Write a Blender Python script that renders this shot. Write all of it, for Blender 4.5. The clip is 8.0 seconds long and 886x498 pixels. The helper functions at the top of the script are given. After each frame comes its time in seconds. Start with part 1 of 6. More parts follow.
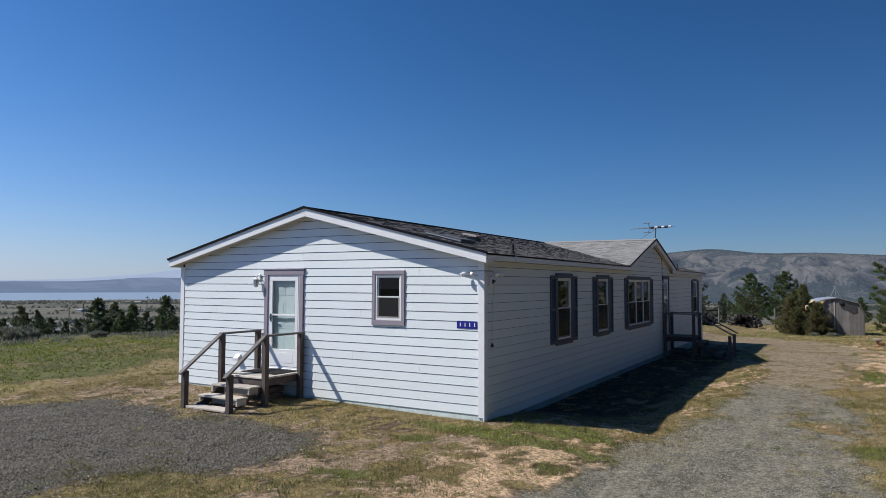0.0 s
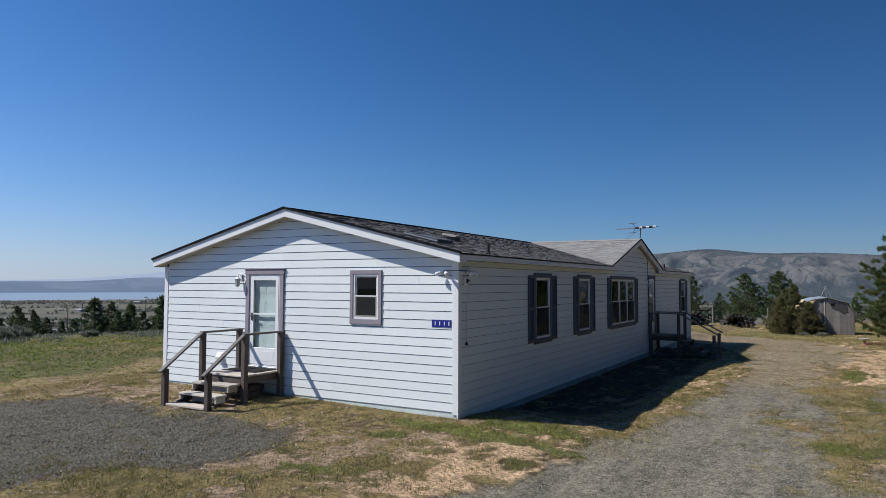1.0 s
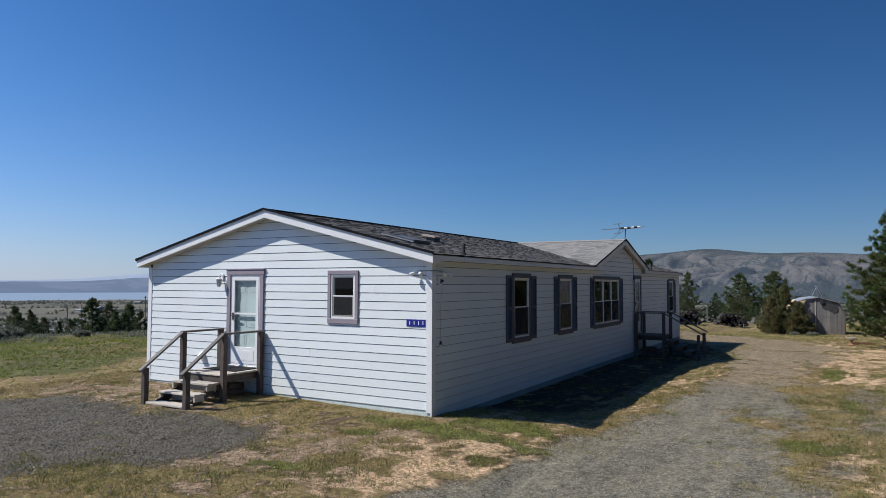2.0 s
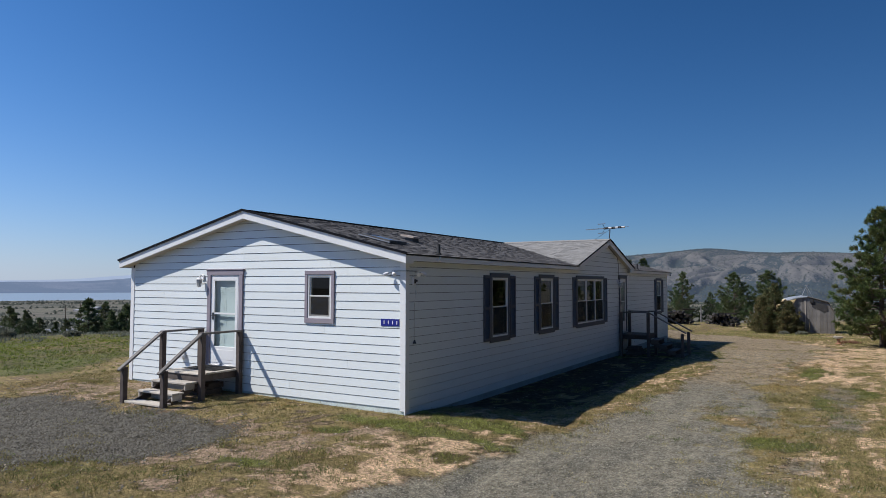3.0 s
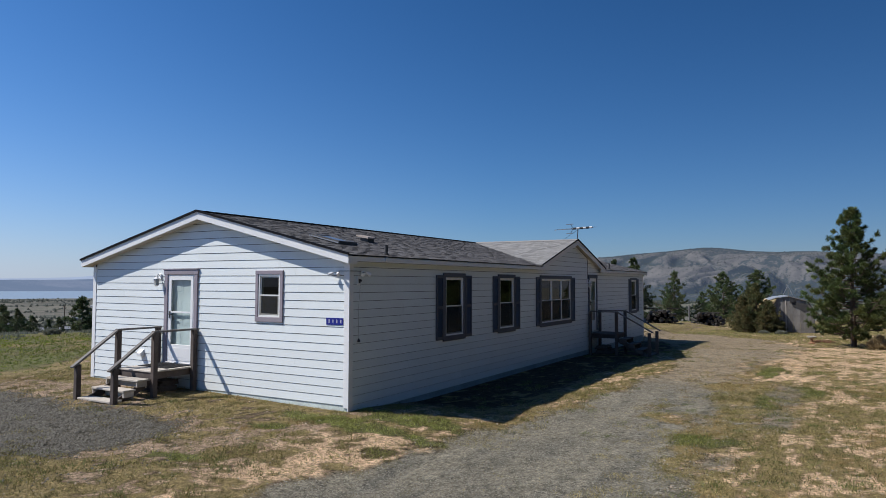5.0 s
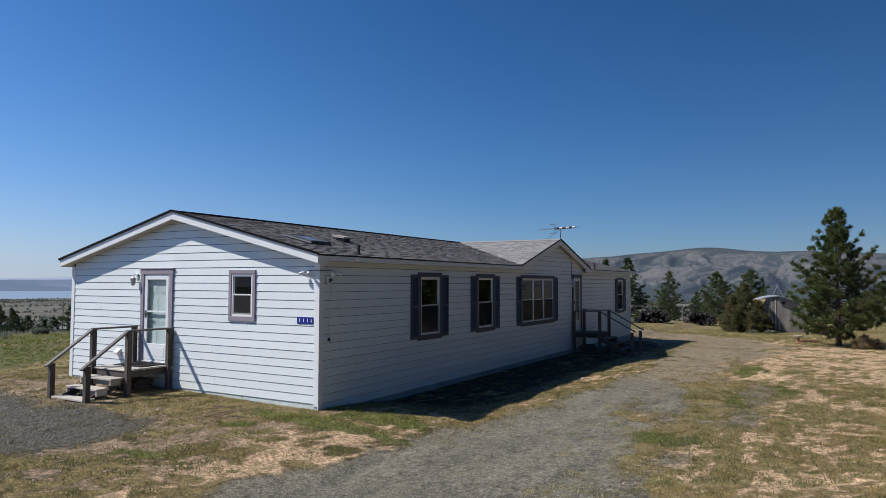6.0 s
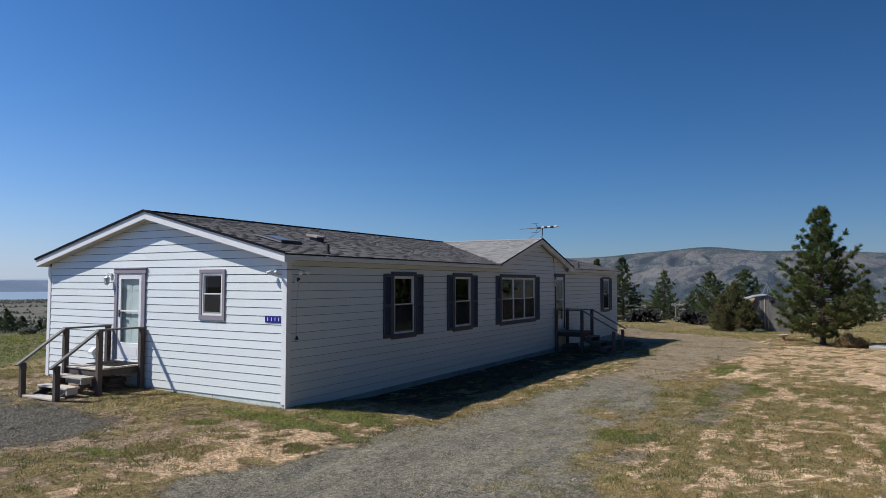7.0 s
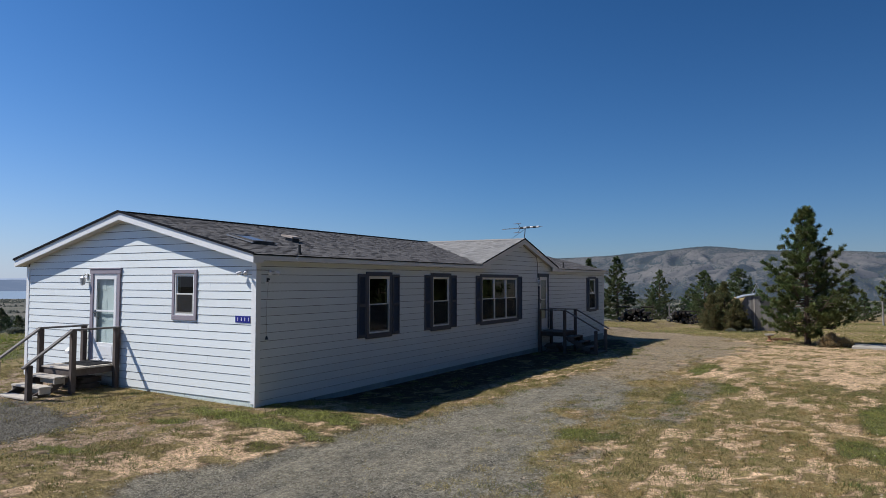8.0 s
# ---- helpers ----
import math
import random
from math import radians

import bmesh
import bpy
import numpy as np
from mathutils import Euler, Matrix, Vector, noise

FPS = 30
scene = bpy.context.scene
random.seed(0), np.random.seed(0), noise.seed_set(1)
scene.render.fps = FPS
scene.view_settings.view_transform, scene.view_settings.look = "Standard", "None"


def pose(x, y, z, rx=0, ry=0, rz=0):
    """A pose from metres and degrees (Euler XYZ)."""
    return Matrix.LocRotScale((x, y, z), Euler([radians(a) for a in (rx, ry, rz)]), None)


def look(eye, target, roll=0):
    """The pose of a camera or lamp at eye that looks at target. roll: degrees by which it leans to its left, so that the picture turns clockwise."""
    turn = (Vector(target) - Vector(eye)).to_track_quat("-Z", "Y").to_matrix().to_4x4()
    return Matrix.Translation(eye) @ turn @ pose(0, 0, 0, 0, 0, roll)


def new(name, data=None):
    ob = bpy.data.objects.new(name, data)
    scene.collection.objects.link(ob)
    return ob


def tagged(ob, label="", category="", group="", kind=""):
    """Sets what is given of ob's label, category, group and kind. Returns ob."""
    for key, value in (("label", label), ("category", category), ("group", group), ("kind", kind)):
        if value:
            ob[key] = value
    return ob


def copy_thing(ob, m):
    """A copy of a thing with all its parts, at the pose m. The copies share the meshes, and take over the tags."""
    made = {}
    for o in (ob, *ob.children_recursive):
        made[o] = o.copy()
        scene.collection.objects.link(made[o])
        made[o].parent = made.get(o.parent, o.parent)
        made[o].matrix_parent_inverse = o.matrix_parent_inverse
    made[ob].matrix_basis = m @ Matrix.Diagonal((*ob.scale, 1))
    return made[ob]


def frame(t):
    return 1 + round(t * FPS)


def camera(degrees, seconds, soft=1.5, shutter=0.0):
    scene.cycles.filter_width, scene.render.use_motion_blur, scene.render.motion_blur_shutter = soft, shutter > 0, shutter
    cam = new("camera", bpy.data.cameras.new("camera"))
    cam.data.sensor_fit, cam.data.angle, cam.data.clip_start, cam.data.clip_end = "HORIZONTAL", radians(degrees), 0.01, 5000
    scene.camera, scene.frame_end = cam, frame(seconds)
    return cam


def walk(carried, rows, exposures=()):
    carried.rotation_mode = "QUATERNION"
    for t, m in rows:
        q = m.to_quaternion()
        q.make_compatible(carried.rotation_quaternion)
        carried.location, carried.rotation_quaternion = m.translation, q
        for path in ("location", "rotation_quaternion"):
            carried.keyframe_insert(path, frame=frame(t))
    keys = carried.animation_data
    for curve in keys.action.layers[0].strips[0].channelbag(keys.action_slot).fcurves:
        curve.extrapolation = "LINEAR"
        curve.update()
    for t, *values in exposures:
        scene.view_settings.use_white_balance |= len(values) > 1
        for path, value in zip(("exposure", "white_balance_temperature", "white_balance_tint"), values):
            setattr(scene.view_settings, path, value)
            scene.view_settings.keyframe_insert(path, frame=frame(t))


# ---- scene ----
cam = camera(66.9, 8.0, soft=0.7)
PATH = [
    (0, (5.44, -10.878, 2.353), (4.44, -9.149, 2.456), 0.2),
    (0.5, (5.678, -10.851, 2.349), (4.68, -9.121, 2.451), 0.2),
    (1, (5.932, -10.82, 2.343), (4.933, -9.09, 2.446), 0.2),
    (1.5, (6.202, -10.787, 2.346), (5.202, -9.058, 2.449), 0.2),
    (3, (6.958, -10.649, 2.353), (5.961, -8.919, 2.455), 0.1),
    (3.5, (7.245, -10.591, 2.371), (6.246, -8.861, 2.471), 0.2),
    (4, (7.521, -10.527, 2.375), (6.523, -8.797, 2.475), 0.2),
    (4.5, (7.799, -10.44, 2.378), (6.8, -8.71, 2.477), 0.2),
    (6, (8.63, -10.14, 2.371), (7.632, -8.41, 2.469), 0.2),
    (6.5, (8.946, -10.011, 2.346), (7.948, -8.282, 2.445), 0.1),
    (7, (9.238, -9.881, 2.349), (8.24, -8.151, 2.447), 0.1),
    (7.5, (9.538, -9.788, 2.358), (8.54, -8.057, 2.455), 0.1),
    (8, (9.85, -9.666, 2.37), (8.851, -7.936, 2.466), 0.1),
]
walk(cam, [(t, look(eye, target, roll)) for t, eye, target, roll in PATH])

# ---- world, sun, exposure ----
SUN = Vector((-1.46, -1.0, 1.92)).normalized()
ELEV = math.asin(SUN.z)
AZIM = math.atan2(SUN.x, SUN.y)
world = bpy.data.worlds.new("sky_world")
scene.world = world
world.use_nodes = True
wt = world.node_tree
sky = wt.nodes.new("ShaderNodeTexSky")
sky.sky_type, sky.sun_disc = "NISHITA", False
sky.sun_elevation, sky.sun_rotation = ELEV, AZIM
sky.altitude, sky.air_density, sky.dust_density, sky.ozone_density = 600.0, 1.0, 0.4, 2.5
parts_, whole = wt.nodes.new("ShaderNodeSeparateColor"), wt.nodes.new("ShaderNodeCombineColor")
wt.links.new(sky.outputs[0], parts_.inputs[0])
for k, (power, gain) in enumerate(((1.4, 0.232), (1.05, 0.56), (0.97, 0.96))):
    deep, clear = wt.nodes.new("ShaderNodeMath"), wt.nodes.new("ShaderNodeMath")
    deep.operation, clear.operation = "POWER", "MULTIPLY"
    deep.inputs[1].default_value, clear.inputs[1].default_value = power, gain
    wt.links.new(parts_.outputs[k], deep.inputs[0])
    wt.links.new(deep.outputs[0], clear.inputs[0])
    wt.links.new(clear.outputs[0], whole.inputs[k])
# dry summer haze: the sky is brighter towards the sun, and pale above the horizon on that side
aim = wt.nodes.new("ShaderNodeTexCoord").outputs["Generated"]
sunward, height = wt.nodes.new("ShaderNodeVectorMath"), wt.nodes.new("ShaderNodeSeparateXYZ")
sunward.operation = "DOT_PRODUCT"
sunward.inputs[1].default_value = (SUN.x / math.hypot(SUN.x, SUN.y), SUN.y / math.hypot(SUN.x, SUN.y), 0)
wt.links.new(aim, sunward.inputs[0])
wt.links.new(aim, height.inputs[0])


def sky_math(how, a, b=0.0, c=0.0):
    n = wt.nodes.new("ShaderNodeMath")
    n.operation = how
    for k, v in enumerate((a, b, c)):
        if isinstance(v, bpy.types.NodeSocket):
            wt.links.new(v, n.inputs[k])
        else:
            n.inputs[k].default_value = v
    return n.outputs[0]


high = sky_math("MAXIMUM", height.outputs["Z"], 0.0)
gain = sky_math("MULTIPLY", sky_math("MULTIPLY_ADD", sunward.outputs["Value"], 0.49, 1.06), sky_math("MULTIPLY_ADD", sky_math("MULTIPLY", high, high), -0.38, 1.0))
scaled = wt.nodes.new("ShaderNodeVectorMath")
scaled.operation = "SCALE"
wt.links.new(whole.outputs[0], scaled.inputs[0])
wt.links.new(gain, scaled.inputs["Scale"])
low_air = sky_math("EXPONENT", sky_math("MULTIPLY", high, -12.0))
side_air = sky_math("MAXIMUM", sky_math("MULTIPLY_ADD", sunward.outputs["Value"], 0.95, 0.16), 0.02)
pale = wt.nodes.new("ShaderNodeMix")
pale.data_type = "RGBA"
wt.links.new(sky_math("MINIMUM", sky_math("MULTIPLY", low_air, side_air), 0.9), pale.inputs[0])
wt.links.new(scaled.outputs[0], pale.inputs[6])
pale.inputs[7].default_value = (4.9, 5.7, 7.2, 1)
wt.links.new(pale.outputs[2], wt.nodes["Background"].inputs[0])
wt.nodes["Background"].inputs[1].default_value = 0.1
sun = new("sun", bpy.data.lights.new("sun", "SUN"))
sun.data.energy, sun.data.angle, sun.data.color = 5.0, radians(0.5), (1.0, 0.965, 0.905)
sun.matrix_world = look(SUN * 50, (0, 0, 0))


# ---- materials ----
def nodes_of(name):
    m = bpy.data.materials.new(name)
    m.use_nodes = True
    t = m.node_tree
    return m, t, t.nodes, t.links, t.nodes["Principled BSDF"]


def noise_node(t, coords, scale, detail=4.0, rough=0.6, stretch=(1, 1, 1)):
    mp = t.nodes.new("ShaderNodeMapping")
    mp.inputs["Scale"].default_value = stretch
    t.links.new(coords, mp.inputs[0])
    n = t.nodes.new("ShaderNodeTexNoise")
    n.inputs["Scale"].default_value, n.inputs["Detail"].default_value = scale, detail
    n.inputs["Roughness"].default_value = rough
    t.links.new(mp.outputs[0], n.inputs["Vector"])
    return n


def ramp(t, value, a, b, ca=(0, 0, 0), cb=(1, 1, 1)):
    r = t.nodes.new("ShaderNodeValToRGB")
    r.color_ramp.elements[0].position, r.color_ramp.elements[1].position = a, b
    r.color_ramp.elements[0].color, r.color_ramp.elements[1].color = (*ca, 1), (*cb, 1)
    t.links.new(value, r.inputs[0])
    return r.outputs[0]


def mix(t, fac, a, b, how="MIX"):
    n = t.nodes.new("ShaderNodeMix")
    n.data_type, n.blend_type = "RGBA", how
    for slot, v in ((0, fac), (6, a), (7, b)):
        if isinstance(v, bpy.types.NodeSocket):
            t.links.new(v, n.inputs[slot])
        else:
            n.inputs[slot].default_value = v if slot == 0 else (*v, 1)
    return n.outputs[2]


def paint(name, color, rough=0.7, dirt=(0.5, 0.5, 0.5), amount=0.15, coarse=2.0, fine=30.0, bump=0.15, stretch=(1, 1, 1), vary=0.0, island=0.0, metal=0.0, depth=0.004):
    """A worn surface: its colour, coarse stains, fine grain, relief, and variation from piece to piece."""
    m, t, ns, ln, p = nodes_of(name)
    co = ns.new("ShaderNodeTexCoord").outputs["Object"]
    big, small = noise_node(t, co, coarse, 5), noise_node(t, co, fine, 6, 0.7, stretch)
    c = mix(t, ramp(t, big.outputs[0], 0.4, 0.75, (0, 0, 0), (amount * 2,) * 3), color, dirt)
    c = mix(t, 1.0, c, ramp(t, small.outputs[0], 0.25, 0.75, (1 - amount,) * 3, (1 + amount,) * 3), "MULTIPLY")
    for k, src in ((vary, "o"), (island, "i")):
        if k:
            rnd = ns.new("ShaderNodeObjectInfo").outputs["Random"] if src == "o" else ns.new("ShaderNodeNewGeometry").outputs["Random Per Island"]
            c = mix(t, 1.0, c, ramp(t, rnd, 0, 1, (1 - k,) * 3, (1 + k,) * 3), "MULTIPLY")
    ln.new(c, p.inputs["Base Color"])
    p.inputs["Roughness"].default_value, p.inputs["Metallic"].default_value = rough, metal
    b = ns.new("ShaderNodeBump")
    b.inputs["Strength"].default_value, b.inputs["Distance"].default_value = bump, depth
    ln.new(small.outputs[0], b.inputs["Height"])
    ln.new(b.outputs[0], p.inputs["Normal"])
    return m


SIDING = paint("siding_paint", (0.745, 0.785, 0.788), 0.55, (0.60, 0.57, 0.52), 0.06, 1.3, 60, 0.2, (0.15, 0.15, 2.5), vary=0.03)
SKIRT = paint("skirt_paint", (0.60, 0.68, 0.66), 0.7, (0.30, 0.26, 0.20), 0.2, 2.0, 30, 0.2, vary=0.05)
# Skirt paint with the long side's shade put into its colour.
SHADED_SKIRT = paint("shaded_skirt_paint", (0.36, 0.42, 0.44), 0.75, (0.16, 0.15, 0.13), 0.25, 2.0, 30, 0.2, vary=0.08)
WHITE = paint("white_trim_paint", (0.80, 0.80, 0.80), 0.5, (0.5, 0.48, 0.45), 0.06, 2.0, 40, 0.1)
VINYL = paint("white_vinyl", (0.78, 0.78, 0.77), 0.4, (0.55, 0.53, 0.5), 0.04, 3.0, 50, 0.05)
MAUVE = paint("mauve_grey_paint", (0.27, 0.235, 0.27), 0.6, (0.40, 0.36, 0.36), 0.12, 2.5, 40, 0.2)
SLATE = paint("slate_blue_paint", (0.055, 0.064, 0.092), 0.55, (0.085, 0.09, 0.11), 0.1, 3.0, 40, 0.15, vary=0.08)
SOFFIT = paint("soffit_vinyl", (0.62, 0.58, 0.50), 0.6, (0.4, 0.36, 0.3), 0.08, 2.0, 30, 0.1)
SHINGLE = paint("asphalt_shingle", (0.125, 0.118, 0.118), 0.95, (0.085, 0.08, 0.08), 0.25, 1.2, 160, 0.7, vary=0.20, island=0.24, depth=0.006)
PALE_SHINGLE = paint("pale_asphalt_shingle", (0.27, 0.262, 0.255), 0.95, (0.18, 0.172, 0.165), 0.25, 1.2, 160, 0.7, island=0.14, depth=0.006)
ROOF_EDGE = paint("tarred_edge", (0.005, 0.006, 0.010), 0.85, (0.012, 0.012, 0.014), 0.2, 2, 40, 0.3)
ROOF_EDGE.node_tree.nodes["Principled BSDF"].inputs["Specular IOR Level"].default_value = 0.12
# Black backing added behind boards so the shade in their gaps reads darker.
GAP_BACKING = paint("black_gap_backing", (0.022, 0.022, 0.024), 0.9, (0.04, 0.038, 0.036), 0.2, 3, 40, 0.3)
WOOD = paint("weathered_brown_timber", (0.085, 0.064, 0.055), 0.85, (0.15, 0.125, 0.11), 0.25, 5, 30, 0.5, (6, 6, 0.6), vary=0.18)
RAIL = paint("silvered_rail_timber", (0.17, 0.155, 0.145), 0.8, (0.09, 0.075, 0.066), 0.25, 5, 30, 0.4, (3, 3, 3), vary=0.12)
TREAD = paint("weathered_grey_plank", (0.52, 0.47, 0.41), 0.9, (0.30, 0.25, 0.21), 0.25, 5, 30, 0.5, (1, 6, 6), vary=0.18)
BARN = paint("silvered_barn_board", (0.23, 0.215, 0.205), 0.95, (0.13, 0.115, 0.105), 0.3, 2.5, 25, 0.6, (5, 5, 0.4), vary=0.22)
TIN = paint("roofing_tin", (0.62, 0.63, 0.64), 0.4, (0.38, 0.33, 0.28), 0.2, 2, 20, 0.2, metal=0.6)
FOAM = paint("yellow_insulation", (0.66, 0.50, 0.26), 0.95, (0.50, 0.33, 0.14), 0.3, 3, 20, 0.6)
METAL = paint("grey_metal", (0.45, 0.45, 0.46), 0.4, (0.3, 0.28, 0.26), 0.15, 6, 40, 0.1, metal=0.8)
DARK_METAL = paint("dark_metal", (0.04, 0.04, 0.042), 0.5, (0.07, 0.06, 0.05), 0.15, 6, 40, 0.1)
RUBBER = paint("black_rubber", (0.012, 0.012, 0.013), 0.9, (0.03, 0.028, 0.026), 0.15, 6, 50, 0.4)
BLUE = paint("blue_enamel", (0.012, 0.018, 0.22), 0.35, (0.02, 0.03, 0.2), 0.08, 6, 40, 0.05)
CONCRETE = paint("pale_concrete", (0.40, 0.37, 0.33), 0.9, (0.33, 0.29, 0.25), 0.25, 2, 30, 0.4)
# Near-black: the dimness of unlit rooms is put into their colour.
INNER = paint("unlit_room_paint", (0.04, 0.038, 0.036), 0.9, (0.03, 0.028, 0.026), 0.06, 1, 20, 0.05)
BARK = paint("pine_bark", (0.085, 0.062, 0.048), 0.95, (0.16, 0.12, 0.09), 0.35, 4, 25, 0.9, (3, 3, 0.7), depth=0.02)
LOG = paint("old_log", (0.026, 0.022, 0.019), 0.95, (0.055, 0.045, 0.036), 0.35, 2, 25, 0.8, vary=0.35, depth=0.02)
STONE = paint("gravel_stone", (0.108, 0.100, 0.084), 0.9, (0.078, 0.072, 0.06), 0.2, 8, 90, 0.4, island=0.5)
PALE_STONE = paint("drive_stone", (0.262, 0.242, 0.194), 0.9, (0.19, 0.175, 0.14), 0.2, 8, 90, 0.4, island=0.38)
RUST = paint("orange_rusty_tin", (0.27, 0.14, 0.08), 0.8, (0.2, 0.08, 0.04), 0.2, 6, 30, 0.3)


def glass_material(name, tint=0.0, bend=1.75):
    m, t, ns, ln, p = nodes_of(name)
    tr, gl, mx, fr = ns.new("ShaderNodeBsdfTransparent"), ns.new("ShaderNodeBsdfGlossy"), ns.new("ShaderNodeMixShader"), ns.new("ShaderNodeFresnel")
    tr.inputs[0].default_value = (0.80 - tint, 0.84 - tint, 0.84 - tint, 1)
    gl.inputs["Roughness"].default_value = 0.01
    fr.inputs["IOR"].default_value = bend
    ln.new(fr.outputs[0], mx.inputs[0])
    ln.new(tr.outputs[0], mx.inputs[1])
    ln.new(gl.outputs[0], mx.inputs[2])
    ln.new(mx.outputs[0], ns["Material Output"].inputs[0])
    return m


GLASS = glass_material("window_glass")
DUSKY = glass_material("dark_window_glass", 0.66)
DIM = glass_material("tinted_window_glass", 0.72, 1.4)


def mesh_material(name):
    m, t, ns, ln, p = nodes_of(name)
    tr, mx = ns.new("ShaderNodeBsdfTransparent"), ns.new("ShaderNodeMixShader")
    p.inputs["Base Color"].default_value, p.inputs["Roughness"].default_value = (0.022, 0.022, 0.024, 1), 0.9
    mx.inputs[0].default_value = 0.62
    ln.new(tr.outputs[0], mx.inputs[1])
    ln.new(p.outputs[0], mx.inputs[2])
    ln.new(mx.outputs[0], ns["Material Output"].inputs[0])
    return m


SCREENED = mesh_material("insect_mesh")


def leaf_material(name, rough=0.65, trans=0.25, bright=1.0):
    """Foliage that takes its colour from the mesh's own tint, blade by blade."""
    m, t, ns, ln, p = nodes_of(name)
    at = ns.new("ShaderNodeVertexColor")
    at.layer_name = "tint"
    rnd = ns.new("ShaderNodeNewGeometry").outputs["Random Per Island"]
    c = mix(t, 1.0, at.outputs[0], ramp(t, rnd, 0, 1, (0.65 * bright,) * 3, (1.35 * bright,) * 3), "MULTIPLY")
    ln.new(c, p.inputs["Base Color"])
    p.inputs["Roughness"].default_value = rough
    p.inputs["Specular IOR Level"].default_value = 0.25
    tl, mx = ns.new("ShaderNodeBsdfTranslucent"), ns.new("ShaderNodeMixShader")
    mx.inputs[0].default_value = trans
    ln.new(c, tl.inputs[0])
    ln.new(p.outputs[0], mx.inputs[1])
    ln.new(tl.outputs[0], mx.inputs[2])
    ln.new(mx.outputs[0], ns["Material Output"].inputs[0])
    return m


LEAF = leaf_material("needle_foliage")
GRASS = leaf_material("grass_blades", 0.7, 0.3)
HILL_LEAF = leaf_material("hazed_foliage", 0.9, 0.1, 0.75)
# Bluish emission stands for the haze before the far trees.
hazed_leaf = HILL_LEAF.node_tree.nodes["Principled BSDF"]
hazed_leaf.inputs["Emission Color"].default_value, hazed_leaf.inputs["Emission Strength"].default_value = (0.28, 0.39, 0.63, 1), 0.085


# ---- small builders ----
def mesh_from(name, verts, faces, material, smooth=False):
    me = bpy.data.meshes.new(name)
    me.from_pydata([tuple(v) for v in verts], [], [tuple(f) for f in faces])
    me.materials.append(material)
    if smooth:
        me.polygons.foreach_set("use_smooth", [True] * len(me.polygons))
    me.update()
    return me


def thing(name, m=Matrix(), label="", category="", group="", kind=""):
    ob = new(name)
    ob.empty_display_size = 0.2
    ob.matrix_basis = m
    return tagged(ob, label, category, group, kind)


def attach(ob, parent, label=""):
    ob.parent = parent
    return tagged(ob, label)


def part(name, bm, material, parent, label=""):
    """Links a bmesh as one mesh object under a thing or under a part."""
    bmesh.ops.recalc_face_normals(bm, faces=bm.faces)
    me = bpy.data.meshes.new(name)
    bm.to_mesh(me)
    bm.free()
    me.materials.append(material)
    ob = new(name, me)
    return attach(ob, parent, label) if parent else ob


def box(bm, a, b, at=lambda u, d, z: (u, d, z), bevel=0.0):
    """A block from corner a to corner b, given as (along, out, up) and mapped by at."""
    lo, hi = [min(p, q) for p, q in zip(a, b)], [max(p, q) for p, q in zip(a, b)]
    vs = [bm.verts.new(at(*(hi[i] if n >> i & 1 else lo[i] for i in range(3)))) for n in range(8)]
    fs = [bm.faces.new([vs[i] for i in f]) for f in ((0, 1, 3, 2), (4, 6, 7, 5), (0, 4, 5, 1), (2, 3, 7, 6), (0, 2, 6, 4), (1, 5, 7, 3))]
    if bevel:
        bmesh.ops.bevel(bm, geom=list({e for f in fs for e in f.edges}), offset=bevel, segments=1, affect="EDGES")
    return bm


def boxed(name, a, b, material, parent, at=lambda u, d, z: (u, d, z), bevel=0.004, label=""):
    return part(name, box(bmesh.new(), a, b, at, bevel), material, parent, label)


def beam(bm, p, q, wide, tall, bevel=0.006):
    """A squared timber from p to q."""
    p, q = Vector(p), Vector(q)
    way = (q - p).normalized()
    side = way.cross(Vector((0, 0, 1)))
    side = side.normalized() if side.length > 0.01 else Vector((1, 0, 0))
    up = side.cross(way)
    return box(bm, (0, -wide / 2, -tall / 2), ((q - p).length, wide / 2, tall / 2), lambda u, d, z: p + way * u + side * d + up * z, bevel)


def rod(bm, p, q, r0, r1=None, sides=8):
    """A round bar from p to q, tapering from r0 to r1."""
    p, q = Vector(p), Vector(q)
    way = q - p
    turn = way.to_track_quat("Z", "Y").to_matrix().to_4x4()
    bmesh.ops.create_cone(bm, cap_ends=True, segments=sides, radius1=r0, radius2=r0 if r1 is None else r1, depth=way.length, matrix=Matrix.Translation((p + q) / 2) @ turn)
    return bm


def ball(bm, c, r, squash=(1, 1, 1), div=2):
    bmesh.ops.create_icosphere(bm, subdivisions=div, radius=r, matrix=Matrix.Translation(c) @ Matrix.Diagonal((*squash, 1)))
    return bm


# ---- noise for the land ----
def hash2(i, j, seed):
    h = (i.astype(np.int64) * 374761393 + j.astype(np.int64) * 668265263 + seed * 974634777) & 0xFFFFFFFF
    h = ((h ^ (h >> 13)) * 1274126177) & 0xFFFFFFFF
    return ((h ^ (h >> 16)) & 0xFFFFFF) / float(0xFFFFFF)


def vnoise(x, y, seed=0):
    i, j = np.floor(x), np.floor(y)
    a, b = x - i, y - j
    a, b = a * a * (3 - 2 * a), b * b * (3 - 2 * b)
    return (hash2(i, j, seed) * (1 - a) + hash2(i + 1, j, seed) * a) * (1 - b) + (hash2(i, j + 1, seed) * (1 - a) + hash2(i + 1, j + 1, seed) * a) * b


def fbm(x, y, octaves=4, seed=0):
    total, amp, f = 0, 0.5, 1.0
    for o in range(octaves):
        total = total + amp * vnoise(x * f + 17.3 * o, y * f - 9.1 * o, seed + o)
        amp, f = amp * 0.5, f * 2.03
    return total / (1 - 0.5 ** octaves)


